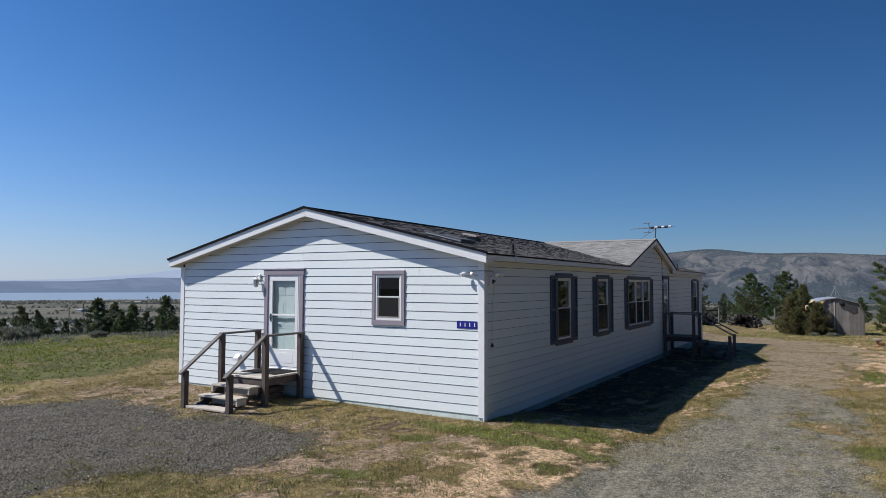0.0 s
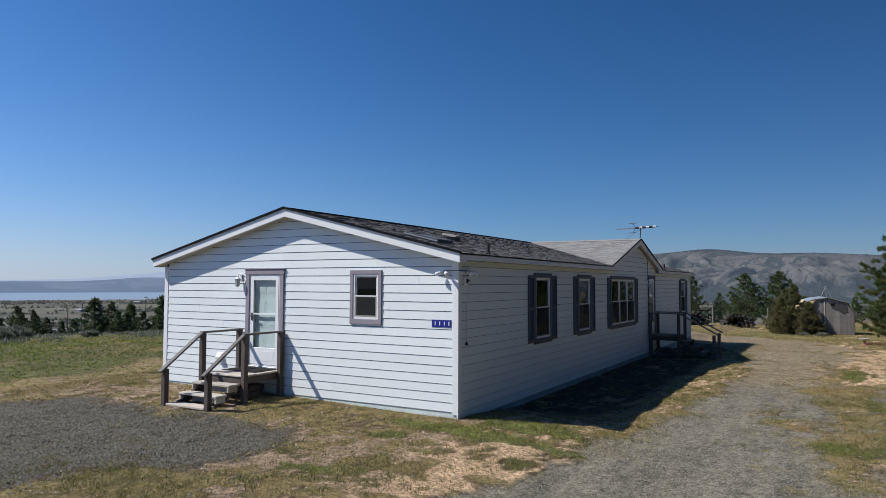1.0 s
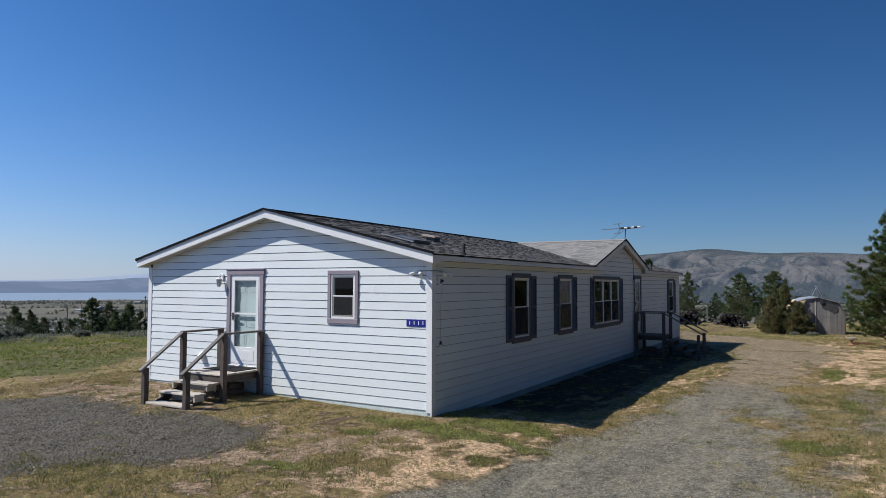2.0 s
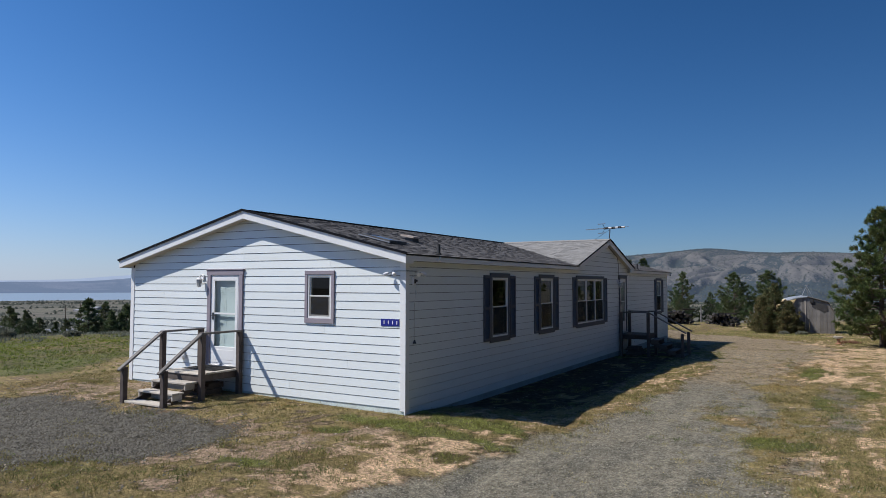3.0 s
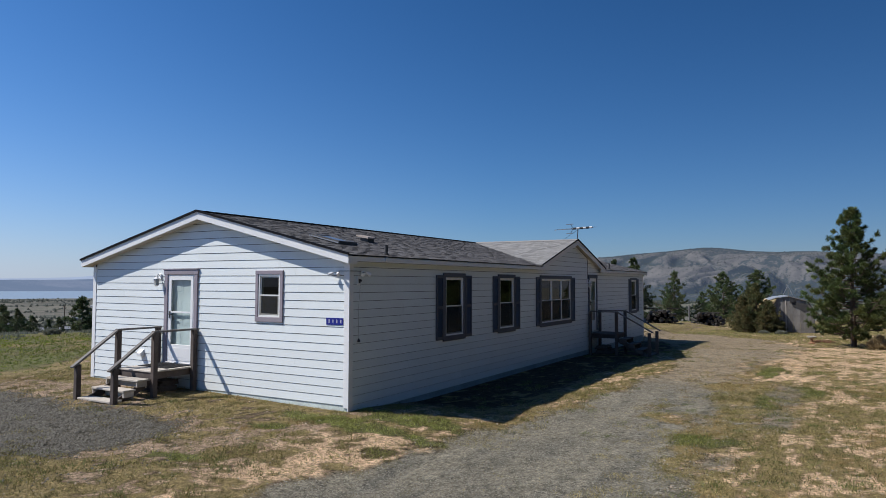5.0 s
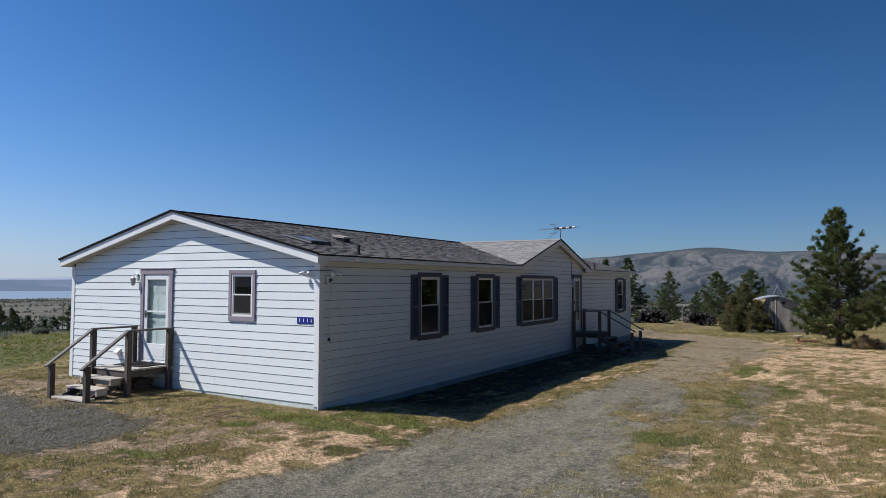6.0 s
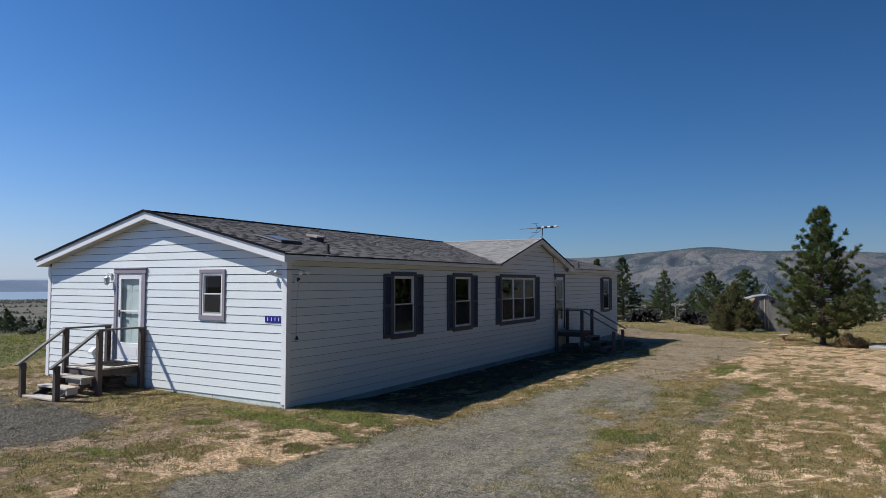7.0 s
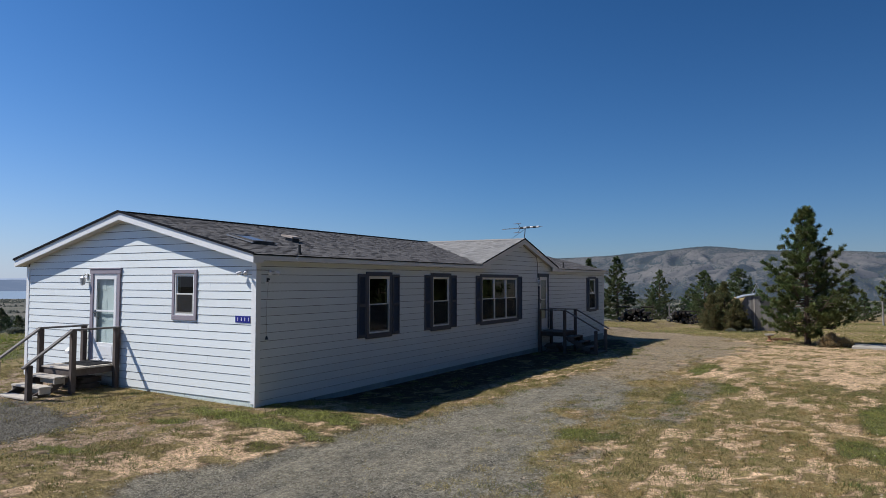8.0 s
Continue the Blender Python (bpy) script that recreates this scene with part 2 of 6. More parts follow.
def sm(a, b, x):
    t = np.clip((x - a) / (b - a), 0, 1)
    return t * t * (3 - 2 * t)


# ---- the land ----
def land(x, y):
    """The ground's height: a level yard, an edge behind it, the valley, and the bed of the lake."""
    x, y = np.asarray(x, float), np.asarray(y, float)
    h = -0.045 - 0.07 * sm(-4.6, -0.3, x) - 0.165 * sm(0, 2.6, x) - 0.19 * sm(0.2, 3, y) * sm(-1, 0, x) * (1 - sm(0, 2.6, x)) - 0.08 * sm(1, 4, -y)
    h = h - 0.016 * np.maximum(0, y - 12) * (1 - sm(60, 160, y)) - 0.01 * np.maximum(0, y - 30) * (1 - sm(60, 160, y)) + 0.012 * np.clip(x - 5, 0, 20)
    s = -0.8 * x + 0.6 * y
    u = np.maximum(0, -0.9 * x + 0.44 * y - 21.5)
    h = h - 47 * np.tanh(0.11 * u * u / (u + 12) / 47)
    far = sm(20, 90, np.hypot(x, y - 5))
    shore = 2150 + 260 * (fbm(x / 500, y / 500, 3, 5) - 0.5)
    h = h - 7 * sm(0, 160, s - shore) + far * (fbm(x / 160, y / 160, 3, 9) - 0.5) * 2.4
    yard = 1 - sm(-1.2, 0.3, np.minimum(np.minimum(x + 8.5, 0.4 - x), np.minimum(y + 0.4, 24 - y)))
    h = h + yard * ((fbm(x * 0.7, y * 0.7, 3, 2) - 0.5) * 0.09 + (fbm(x * 3, y * 3, 2, 3) - 0.5) * 0.05)
    drive, _ = gravel(x, y)
    return h - 0.03 * drive


def gravel(x, y):
    """How much crushed rock lies at a place, and how fresh the rock is."""
    wob = (fbm(x * 0.5, y * 0.5, 3, 21) - 0.5) * 0.9 + (fbm(x * 2.2, y * 2.2, 3, 22) - 0.5) * 0.7
    blot = fbm(x * 1.5, y * 1.1, 4, 24) - 0.5
    left = np.interp(y, (-14, -6, -4.6, -3.6, -2.5, -1.0, 0.2, 1.6, 3.3, 6.4, 10.4, 13, 17, 20, 24, 27, 30), (1.2, 1.6, 1.7, 1.75, 2.05, 2.4, 2.5, 2.95, 3.25, 3.4, 3.6, 3.6, 3.0, 2.1, 0.4, -5, -16))
    right = np.interp(y, (-14, -6, -1.8, 0.4, 1.9, 4.4, 10.7, 14, 18, 22, 27, 31, 35), (7.6, 6.9, 6.4, 6.1, 5.35, 5.1, 5.05, 5.6, 6.2, 6.2, 5.2, 1.5, -18))
    inner = sm(-0.30, 0.35, x - left + wob * 0.35 + blot * 0.9)
    outer = sm(-1.3, 1.0, right + 0.2 - x + wob * 0.4 + blot * 3.4)
    ends = np.interp(y, (-9, -6.4, -5.3, -4.84, -4.6, -3.2, -2.5), (-3.2, -2.75, -2.9, -2.1, -1.4, -1.25, -1.35))
    top = np.interp(x, (-14, -9.1, -8.4, -7.3, -6.4, -5.0, -4.0, -3.0, -2.0, -1.2), (-5.0, -3.5, -2.85, -2.4, -2.3, -2.5, -2.35, -2.1, -2.25, -2.6))
    thin = 0.75 * sm(-4.4, -1.6, x)
    patch = sm(-0.60, 0.60, np.minimum(top - y, ends - x) + wob * 0.3 + blot * 1.5 - thin * (0.4 + 1.2 * blot))
    line = np.interp(y, (1.9, 3.7, 6.9, 11, 15, 19), (6.7, 7.05, 7.15, 6.85, 6.8, 6.4))
    second = 0.5 * sm(0.55, 0.15, np.abs(x - line) + blot * 0.9) * sm(2.2, 3.6, y) * (1 - sm(8.5, 11, y))
    return np.maximum(np.maximum(inner * outer, second), patch), np.maximum(patch, 1 - 0.95 * sm(5, 12, y))


def spots(x, y, places, ragged, soft=0.35):
    """Cover gathered at a few places, each (x, y, half width, half length), with ragged edges."""
    best = np.full(np.shape(x), -9.0)
    for cx, cy, rx, ry in places:
        best = np.maximum(best, 1 - np.hypot((x - cx) / rx, (y - cy) / ry))
    return sm(-soft, soft, best + ragged)


def soils(x, y):
    """Cover of the ground by place: crushed rock, living grass, dry grass, bare reddish earth."""
    rock, fresh = gravel(x, y)
    v = y * (1 - 0.55 * sm(2.0, 4.5, x))
    c1, c2, c3, c4, c5 = fbm(x * 2.3, v * 1.6, 4, 32), fbm(x * 0.45, y * 0.45, 4, 31), fbm(x * 5.2, v * 3.6, 3, 34), fbm(x * 0.6, y * 0.6, 3, 35), fbm(x * 12, y * 9, 2, 36)
    rag = (c1 - 0.5) * 1.7 + (c3 - 0.5) * 1.5
    line = np.interp(y, (8, 11, 15, 18.3, 22.7, 28), (7.1, 7.0, 6.8, 6.4, 6.0, 6.6))
    track = sm(0.75, 0.2, np.abs(x - line) - 0.25 + rag * 0.5) * sm(9, 11.5, y) * (1 - sm(27, 30, y))
    bare = spots(x, y, ((-7.0, -1.3, 2.4, 0.95), (-0.7, -4.0, 0.95, 0.32), (-0.45, -3.05, 0.5, 0.5), (-0.2, -2.35, 0.6, 0.28), (1.0, -1.4, 0.65, 0.35), (1.2, -2.4, 0.6, 0.7),
                        (1.65, -1.25, 0.5, 0.35), (1.3, -3.4, 0.5, 0.5), (6.6, 1.05, 0.5, 0.42), (8.3, 4.4, 1.5, 0.5), (9.6, 4.8, 0.8, 0.4), (7.6, -1.9, 0.6, 0.4), (8.6, 1.6, 0.9, 0.35)), rag)
    lot = spots(x, y, ((10.5, 13.6, 2.0, 3.4), (8.9, 19.5, 1.7, 4.5), (11.5, 18, 2.0, 4.0)), rag)
    lush = spots(x, y, ((0.3, -0.75, 1.1, 0.33), (1.1, 0.25, 1.3, 0.4), (-0.3, -1.6, 0.4, 0.25), (2.1, -0.75, 0.42, 0.2), (5.95, 1.7, 0.75, 0.4), (6.5, 11.8, 0.4, 1.3), (7.4, 8.3, 0.4, 0.8),
                        (10.3, 2.4, 0.45, 0.6), (10.8, 5.6, 0.5, 1.8), (-0.45, -3.7, 0.4, 0.16), (6.9, 6.2, 0.25, 0.9)), rag * 0.8)
    strip = sm(0.75, 0.3, np.abs(x - np.interp(y, (1, 4, 8, 13), (6.2, 6.1, 5.9, 6.1))) + rag * 0.5) * sm(1.2, 2.4, y) * (1 - sm(12, 15, y))
    front = sm(-2.0, -1.3, y) * (1 - sm(0, 0.3, y)) * sm(-4.6, -3.6, x) * (1 - sm(-1.0, 0.0, x))
    # House shade put into the ground: darker earth and thin grass here.
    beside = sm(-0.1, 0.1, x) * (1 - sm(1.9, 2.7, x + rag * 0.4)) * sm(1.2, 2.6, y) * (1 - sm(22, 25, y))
    left = sm(8.3, 10.5, -x)
    fore = sm(3.9, 4.9, -y) * (1 - sm(0.6, 1.5, x))
    field = sm(10.0, 13.0, -x + (c2 - 0.5) * 6) * (1 - sm(27, 33, -0.8 * x + 0.6 * y))
    beyond = sm(23, 26, y)
    near = sm(5.6, 7.0, x) * (1 - sm(0.5, 3.0, y))
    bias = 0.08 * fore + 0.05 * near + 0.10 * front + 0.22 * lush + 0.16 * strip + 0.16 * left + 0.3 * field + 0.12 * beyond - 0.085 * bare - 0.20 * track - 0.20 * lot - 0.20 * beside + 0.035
    grown = sm(0.45, 0.54, 0.5 + 0.5 * (c1 - 0.5) + 0.75 * (c3 - 0.5) + 0.35 * (c5 - 0.5) + 0.2 * (c2 - 0.5) + bias)
    share = np.clip(0.03 + 1.1 * (c4 - 0.48) + 1.1 * lush + 0.65 * field - 0.35 * front + 0.2 * fore - 0.1 * left + 0.12 * strip - 0.07 * sm(4, 5.5, x), 0.03, 1)
    earth = (1 - grown) * (1 - rock)
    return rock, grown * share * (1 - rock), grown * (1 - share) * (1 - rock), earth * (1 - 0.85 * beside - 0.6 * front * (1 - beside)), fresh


def stretch_axis(lo, hi, step, limit, grow):
    inner = list(np.arange(lo, hi + step, step))
    out, d, p = [], step, inner[-1]
    while p < limit:
        d *= grow
        p += d
        out.append(p)
    back, d, p = [], step, inner[0]
    while p > -limit:
        d *= grow
        p -= d
        back.append(p)
    return np.array(back[::-1] + inner + out)


def grid_mesh(name, gx, gy, gz, material, smooth=True):
    ny, nx = gx.shape
    me = bpy.data.meshes.new(name)
    co = np.stack([gx, gy, gz], -1).reshape(-1, 3).astype(np.float32)
    i = (np.arange(ny - 1)[:, None] * nx + np.arange(nx - 1)[None, :]).ravel()
    quads = np.stack([i, i + 1, i + nx + 1, i + nx], -1).astype(np.int32)
    me.vertices.add(len(co))
    me.vertices.foreach_set("co", co.ravel())
    me.loops.add(quads.size)
    me.loops.foreach_set("vertex_index", quads.ravel())
    me.polygons.add(len(quads))
    me.polygons.foreach_set("loop_start", np.arange(0, quads.size, 4, dtype=np.int32))
    me.polygons.foreach_set("use_smooth", np.full(len(quads), smooth))
    me.update(calc_edges=True)
    me.validate()
    me.materials.append(material)
    return me


def colour_layer(me, name, rgba):
    layer = me.color_attributes.new(name, "FLOAT_COLOR", "POINT")
    layer.data.foreach_set("color", np.ascontiguousarray(rgba, dtype=np.float32).ravel())


def ground_material():
    m, t, ns, ln, p = nodes_of("yard_ground")
    co = ns.new("ShaderNodeTexCoord").outputs["Object"]
    a, b = ns.new("ShaderNodeVertexColor"), ns.new("ShaderNodeVertexColor")
    a.layer_name, b.layer_name = "cover", "state"
    sa, sb = ns.new("ShaderNodeSeparateColor"), ns.new("ShaderNodeSeparateColor")
    ln.new(a.outputs[0], sa.inputs[0])
    ln.new(b.outputs[0], sb.inputs[0])
    rock, green, dry, dirt, fresh, wild = sa.outputs[0], sa.outputs[1], sa.outputs[2], sb.outputs[0], sb.outputs[1], sb.outputs[2]
    fine, mid, big = noise_node(t, co, 38, 6, 0.75), noise_node(t, co, 7, 6, 0.7), noise_node(t, co, 0.9, 5)

    def broken(mask, lo=0.35, hi=0.65, by=mid):
        """The mask with a ragged edge."""
        add = ns.new("ShaderNodeMath")
        add.operation = "MULTIPLY_ADD"
        ln.new(by.outputs[0], add.inputs[0])
        add.inputs[1].default_value = 0.9
        ln.new(mask, add.inputs[2])
        sub = ns.new("ShaderNodeMath")
        sub.operation = "SUBTRACT"
        ln.new(add.outputs[0], sub.inputs[0])
        sub.inputs[1].default_value = 0.45
        return ramp(t, sub.outputs[0], lo, hi)

    # Brown earth, deepened to carry the shade along the long wall.
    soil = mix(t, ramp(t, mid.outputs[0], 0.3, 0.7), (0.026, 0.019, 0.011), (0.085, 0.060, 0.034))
    red = mix(t, ramp(t, mid.outputs[0], 0.3, 0.75), (0.36, 0.243, 0.162), (0.55, 0.395, 0.275))
    straw = mix(t, ramp(t, fine.outputs[0], 0.3, 0.7), (0.12, 0.092, 0.042), (0.33, 0.25, 0.115))
    turf = mix(t, ramp(t, fine.outputs[0], 0.3, 0.7), (0.05, 0.056, 0.02), (0.185, 0.18, 0.065))
    litter = noise_node(t, co, 22, 5, 0.8)
    red = mix(t, ramp(t, litter.outputs[0], 0.52, 0.58, (0, 0, 0), (0.7,) * 3), red, (0.115, 0.085, 0.042))
    sprigs = noise_node(t, co, 11, 4, 0.7)
    red = mix(t, ramp(t, sprigs.outputs[0], 0.515, 0.575, (0, 0, 0), (0.75,) * 3), red, (0.12, 0.105, 0.048))
    red = mix(t, 1.0, red, mix(t, b.outputs["Alpha"], (1.35, 1.33, 1.25), (0.78, 0.79, 0.80)), "MULTIPLY")
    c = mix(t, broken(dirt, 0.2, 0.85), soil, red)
    c = mix(t, broken(dry, 0.3, 0.7), c, straw)
    c = mix(t, broken(green, 0.3, 0.7), c, turf)
    vo = ns.new("ShaderNodeTexVoronoi")
    vo.inputs["Scale"].default_value = 46
    ln.new(co, vo.inputs["Vector"])
    sc = ns.new("ShaderNodeSeparateColor")
    ln.new(vo.outputs["Color"], sc.inputs[0])
    grit = noise_node(t, co, 90, 3, 0.8)
    pick_chip = mix(t, 0.45, sc.outputs[0], ramp(t, grit.outputs[0], 0.35, 0.65))
    chips = mix(t, pick_chip, (0.068, 0.063, 0.053), (0.34, 0.315, 0.254))
    dusty = mix(t, sc.outputs[0], (0.24, 0.182, 0.115), (0.40, 0.315, 0.21))
    yardrock = mix(t, b.outputs["Alpha"], (1, 1, 1), (0.46, 0.45, 0.435))
    chips = mix(t, 1.0, chips, yardrock, "MULTIPLY")
    worn = noise_node(t, co, 2.2, 6, 0.72, (1, 0.22, 1))
    chips = mix(t, 1.0, chips, ramp(t, worn.outputs[0], 0.36, 0.64, (0.70,) * 3, (1.30, 1.25, 1.15)), "MULTIPLY")
    c = mix(t, broken(rock, 0.3, 0.7, mid), c, mix(t, broken(fresh, 0.25, 0.75, big), dusty, chips))
    # the open country beyond the yard
    w1, w2 = noise_node(t, co, 0.012, 7, 0.75), noise_node(t, co, 0.0035, 4)
    wildc = mix(t, ramp(t, w1.outputs[0], 0.42, 0.6), (0.15, 0.135, 0.108), (0.055, 0.06, 0.048))
    wildc = mix(t, ramp(t, w2.outputs[0], 0.45, 0.62), wildc, (0.15, 0.145, 0.11))
    c = mix(t, wild, c, wildc)
    clumps = noise_node(t, co, 5.5, 5, 0.75)
    c = mix(t, 1.0, c, ramp(t, clumps.outputs[0], 0.36, 0.62, (0.72,) * 3, (1.34,) * 3), "MULTIPLY")
    c = mix(t, 1.0, c, ramp(t, big.outputs[0], 0.3, 0.75, (0.82,) * 3, (1.12,) * 3), "MULTIPLY")
    tufts = noise_node(t, co, 15, 4, 0.75)
    c = mix(t, 1.0, c, ramp(t, tufts.outputs[0], 0.38, 0.62, (0.66,) * 3, (1.36,) * 3), "MULTIPLY")
    ln.new(c, p.inputs["Base Color"])
    p.inputs["Roughness"].default_value = 0.95
    p.inputs["Specular IOR Level"].default_value = 0.2
    bump = ns.new("ShaderNodeBump")
    bump.inputs["Strength"].default_value, bump.inputs["Distance"].default_value = 1.0, 0.05
    rough_soil = mix(t, 0.6, fine.outputs[0], mid.outputs[0])
    ln.new(mix(t, rock, rough_soil, mix(t, 0.3, vo.outputs["Distance"], grit.outputs[0])), bump.inputs["Height"])
    ln.new(bump.outputs[0], p.inputs["Normal"])
    return m


ax = stretch_axis(-11, 12.5, 0.13, 4300, 1.06)
ay = stretch_axis(-7, 20, 0.13, 4600, 1.06)
GX, GY = np.meshgrid(ax, ay)
ground_me = grid_mesh("ground", GX, GY, land(GX, GY), ground_material())
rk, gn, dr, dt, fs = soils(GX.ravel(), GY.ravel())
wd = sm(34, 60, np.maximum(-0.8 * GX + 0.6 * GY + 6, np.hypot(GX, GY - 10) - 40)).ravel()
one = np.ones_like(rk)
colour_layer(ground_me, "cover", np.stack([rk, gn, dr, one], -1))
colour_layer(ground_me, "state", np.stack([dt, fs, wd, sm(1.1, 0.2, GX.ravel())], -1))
tagged(new("ground", ground_me), "dry yard of gravel, grass and bare earth above a valley", "ground", kind="structure")


def z_at(x, y):
    return float(land(np.array([x]), np.array([y]))[0])


# lake in the valley
m, t, ns, ln, p = nodes_of("lake_water")
p.inputs["Base Color"].default_value = (0.27, 0.33, 0.39, 1)
p.inputs["Roughness"].default_value = 0.4
wn = noise_node(t, ns.new("ShaderNodeTexCoord").outputs["Object"], 0.06, 4)
wb = ns.new("ShaderNodeBump")
wb.inputs["Strength"].default_value, wb.inputs["Distance"].default_value = 0.5, 4.0
ln.new(wn.outputs[0], wb.inputs["Height"])
ln.new(wb.outputs[0], p.inputs["Normal"])
WATER = m
lake_at = lambda s, w: (-0.8 * s + 0.6 * w, 0.6 * s + 0.8 * w, -50.5)
lake_me = mesh_from("water", [lake_at(1950, -1500), lake_at(4600, -1500), lake_at(4600, 2600), lake_at(1950, 2600)], [(0, 1, 2, 3)], WATER)
tagged(new("water", lake_me), "wide pale blue lake in the valley", "lake", kind="structure")


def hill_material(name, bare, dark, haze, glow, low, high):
    """Far slopes: bare ground with scattered woods; the bright air before them is put in as emission."""
    m, t, ns, ln, p = nodes_of(name)
    co = ns.new("ShaderNodeTexCoord").outputs["Object"]
    grown = ns.new("ShaderNodeVertexColor")
    grown.layer_name = "woods"
    n2, n3, n4 = noise_node(t, co, 0.11, 5, 0.75), noise_node(t, co, 0.012, 7, 0.7), noise_node(t, co, 0.05, 6, 0.8)
    c = mix(t, ramp(t, n3.outputs[0], 0.35, 0.65), bare, (bare[0] * 0.74, bare[1] * 0.77, bare[2] * 0.82))
    c = mix(t, 1.0, c, ramp(t, n4.outputs[0], 0.35, 0.65, (0.8,) * 3, (1.2,) * 3), "MULTIPLY")
    woods = ns.new("ShaderNodeMath")
    woods.operation = "MULTIPLY_ADD"
    ln.new(n2.outputs[0], woods.inputs[0])
    woods.inputs[1].default_value = 0.85
    half = ns.new("ShaderNodeMath")
    half.operation = "MULTIPLY"
    half.inputs[1].default_value = 0.5
    ln.new(grown.outputs[0], half.inputs[0])
    ln.new(half.outputs[0], woods.inputs[2])
    c = mix(t, ramp(t, woods.outputs[0], low, high), c, dark)
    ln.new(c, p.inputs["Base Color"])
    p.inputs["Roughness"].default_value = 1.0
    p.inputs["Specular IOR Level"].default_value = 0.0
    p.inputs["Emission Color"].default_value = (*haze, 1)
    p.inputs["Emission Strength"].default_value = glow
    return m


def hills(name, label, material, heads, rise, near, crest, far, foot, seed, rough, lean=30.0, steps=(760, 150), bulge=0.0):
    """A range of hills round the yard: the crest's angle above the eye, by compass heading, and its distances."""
    th = np.radians(np.linspace(heads[0], heads[-1], steps[0]))
    rr = np.concatenate([np.linspace(near, crest, steps[1]), np.linspace(crest, far, 12)[1:]])
    T, R = np.meshgrid(th, rr)
    deg = np.degrees(T)
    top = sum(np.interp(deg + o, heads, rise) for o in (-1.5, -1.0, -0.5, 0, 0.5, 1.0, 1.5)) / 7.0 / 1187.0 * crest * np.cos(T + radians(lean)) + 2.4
    x, y = 9 + R * np.sin(T), -10 + R * np.cos(T)
    q = (R - near) / (crest - near)
    up = np.interp(R, (near, near + 0.55 * (crest - near), crest, far), (0, 0.52, 1.0, 0.5))
    bend = (fbm(x / 420, y / 420, 3, seed + 20) - 0.5) * 500
    across, along = (deg + 8) * 52 + bend, R * 0.42
    spur = np.abs(2 * fbm(across / 190, along / 260, 3, seed) - 1)
    rill = np.abs(2 * fbm(across / 60, along / 110, 3, seed + 8) - 1)
    swell = fbm(x / 300, y / 300, 3, seed + 30) - 0.5
    hold = sm(0, 0.25, q) * (1 - sm(0.72, 0.99, q))
    bumps = (0.62 * (spur - 0.25) + 0.10 * (rill - 0.25) + 0.3 * swell) * rough * hold * (top - foot)
    z = foot + (top - foot) * up + np.minimum(bumps, (0.97 - up) * (top - foot) * np.clip(1.2 - q, 0.05, 1)) + (fbm(x / 60, y / 60, 3, seed + 3) - 0.5) * 3 * sm(0, 1, q)
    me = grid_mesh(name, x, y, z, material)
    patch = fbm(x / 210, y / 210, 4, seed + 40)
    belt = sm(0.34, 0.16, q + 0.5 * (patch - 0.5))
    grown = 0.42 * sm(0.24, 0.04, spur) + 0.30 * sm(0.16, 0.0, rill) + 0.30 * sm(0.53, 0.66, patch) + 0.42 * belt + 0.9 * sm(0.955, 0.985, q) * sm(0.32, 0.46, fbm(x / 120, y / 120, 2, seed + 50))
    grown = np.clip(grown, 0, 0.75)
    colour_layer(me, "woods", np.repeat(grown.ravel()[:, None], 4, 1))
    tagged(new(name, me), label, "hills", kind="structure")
    return x, y, z, grown


HILL = hill_material("hazed_dry_hill", (0.118, 0.107, 0.094), (0.03, 0.038, 0.038), (0.28, 0.39, 0.63), 0.125, 0.58, 0.65)
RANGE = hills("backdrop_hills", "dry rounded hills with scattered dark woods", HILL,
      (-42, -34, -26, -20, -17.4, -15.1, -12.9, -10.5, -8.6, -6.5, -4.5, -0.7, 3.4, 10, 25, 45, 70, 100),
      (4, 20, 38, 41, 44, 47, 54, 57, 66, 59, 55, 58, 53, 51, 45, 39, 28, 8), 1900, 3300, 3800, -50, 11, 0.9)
# Distance haze is also put into the bluish base colours of these two.
FARM = hill_material("hazed_far_hill", (0.085, 0.095, 0.115), (0.04, 0.055, 0.075), (0.36, 0.48, 0.75), 0.325, 0.45, 0.62)
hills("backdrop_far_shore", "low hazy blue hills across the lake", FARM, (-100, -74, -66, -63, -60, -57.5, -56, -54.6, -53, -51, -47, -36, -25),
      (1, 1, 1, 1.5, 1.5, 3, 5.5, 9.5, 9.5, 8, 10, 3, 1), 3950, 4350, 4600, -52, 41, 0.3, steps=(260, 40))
FARTHEST = hill_material("hazed_pale_mountain", (0.12, 0.15, 0.2), (0.1, 0.12, 0.16), (0.46, 0.56, 0.76), 0.56, 0.5, 0.7)
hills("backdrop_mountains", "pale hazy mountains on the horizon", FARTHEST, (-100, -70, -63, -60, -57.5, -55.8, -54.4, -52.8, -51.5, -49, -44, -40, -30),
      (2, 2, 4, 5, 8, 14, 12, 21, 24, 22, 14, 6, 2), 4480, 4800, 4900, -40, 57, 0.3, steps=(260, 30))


# ---- the house ----
W, L = 8.1, 23.4                      # gable end along x, long side along y
EAVE, RIDGE_X, PITCH = 2.90, -4.05, 0.2424
OVER, RAKE = 0.18, 0.26               # overhangs at the eaves and at the gables
DORMER_Y, DORMER_HALF, DORMER_PITCH = 13.07, 3.42, 0.285
COURSE = 0.1667
RIDGE_Z = EAVE + PITCH * (OVER - RIDGE_X)
GABLE = lambda u, d, z: (u, -d, z)    # on the gable wall: along, out, up
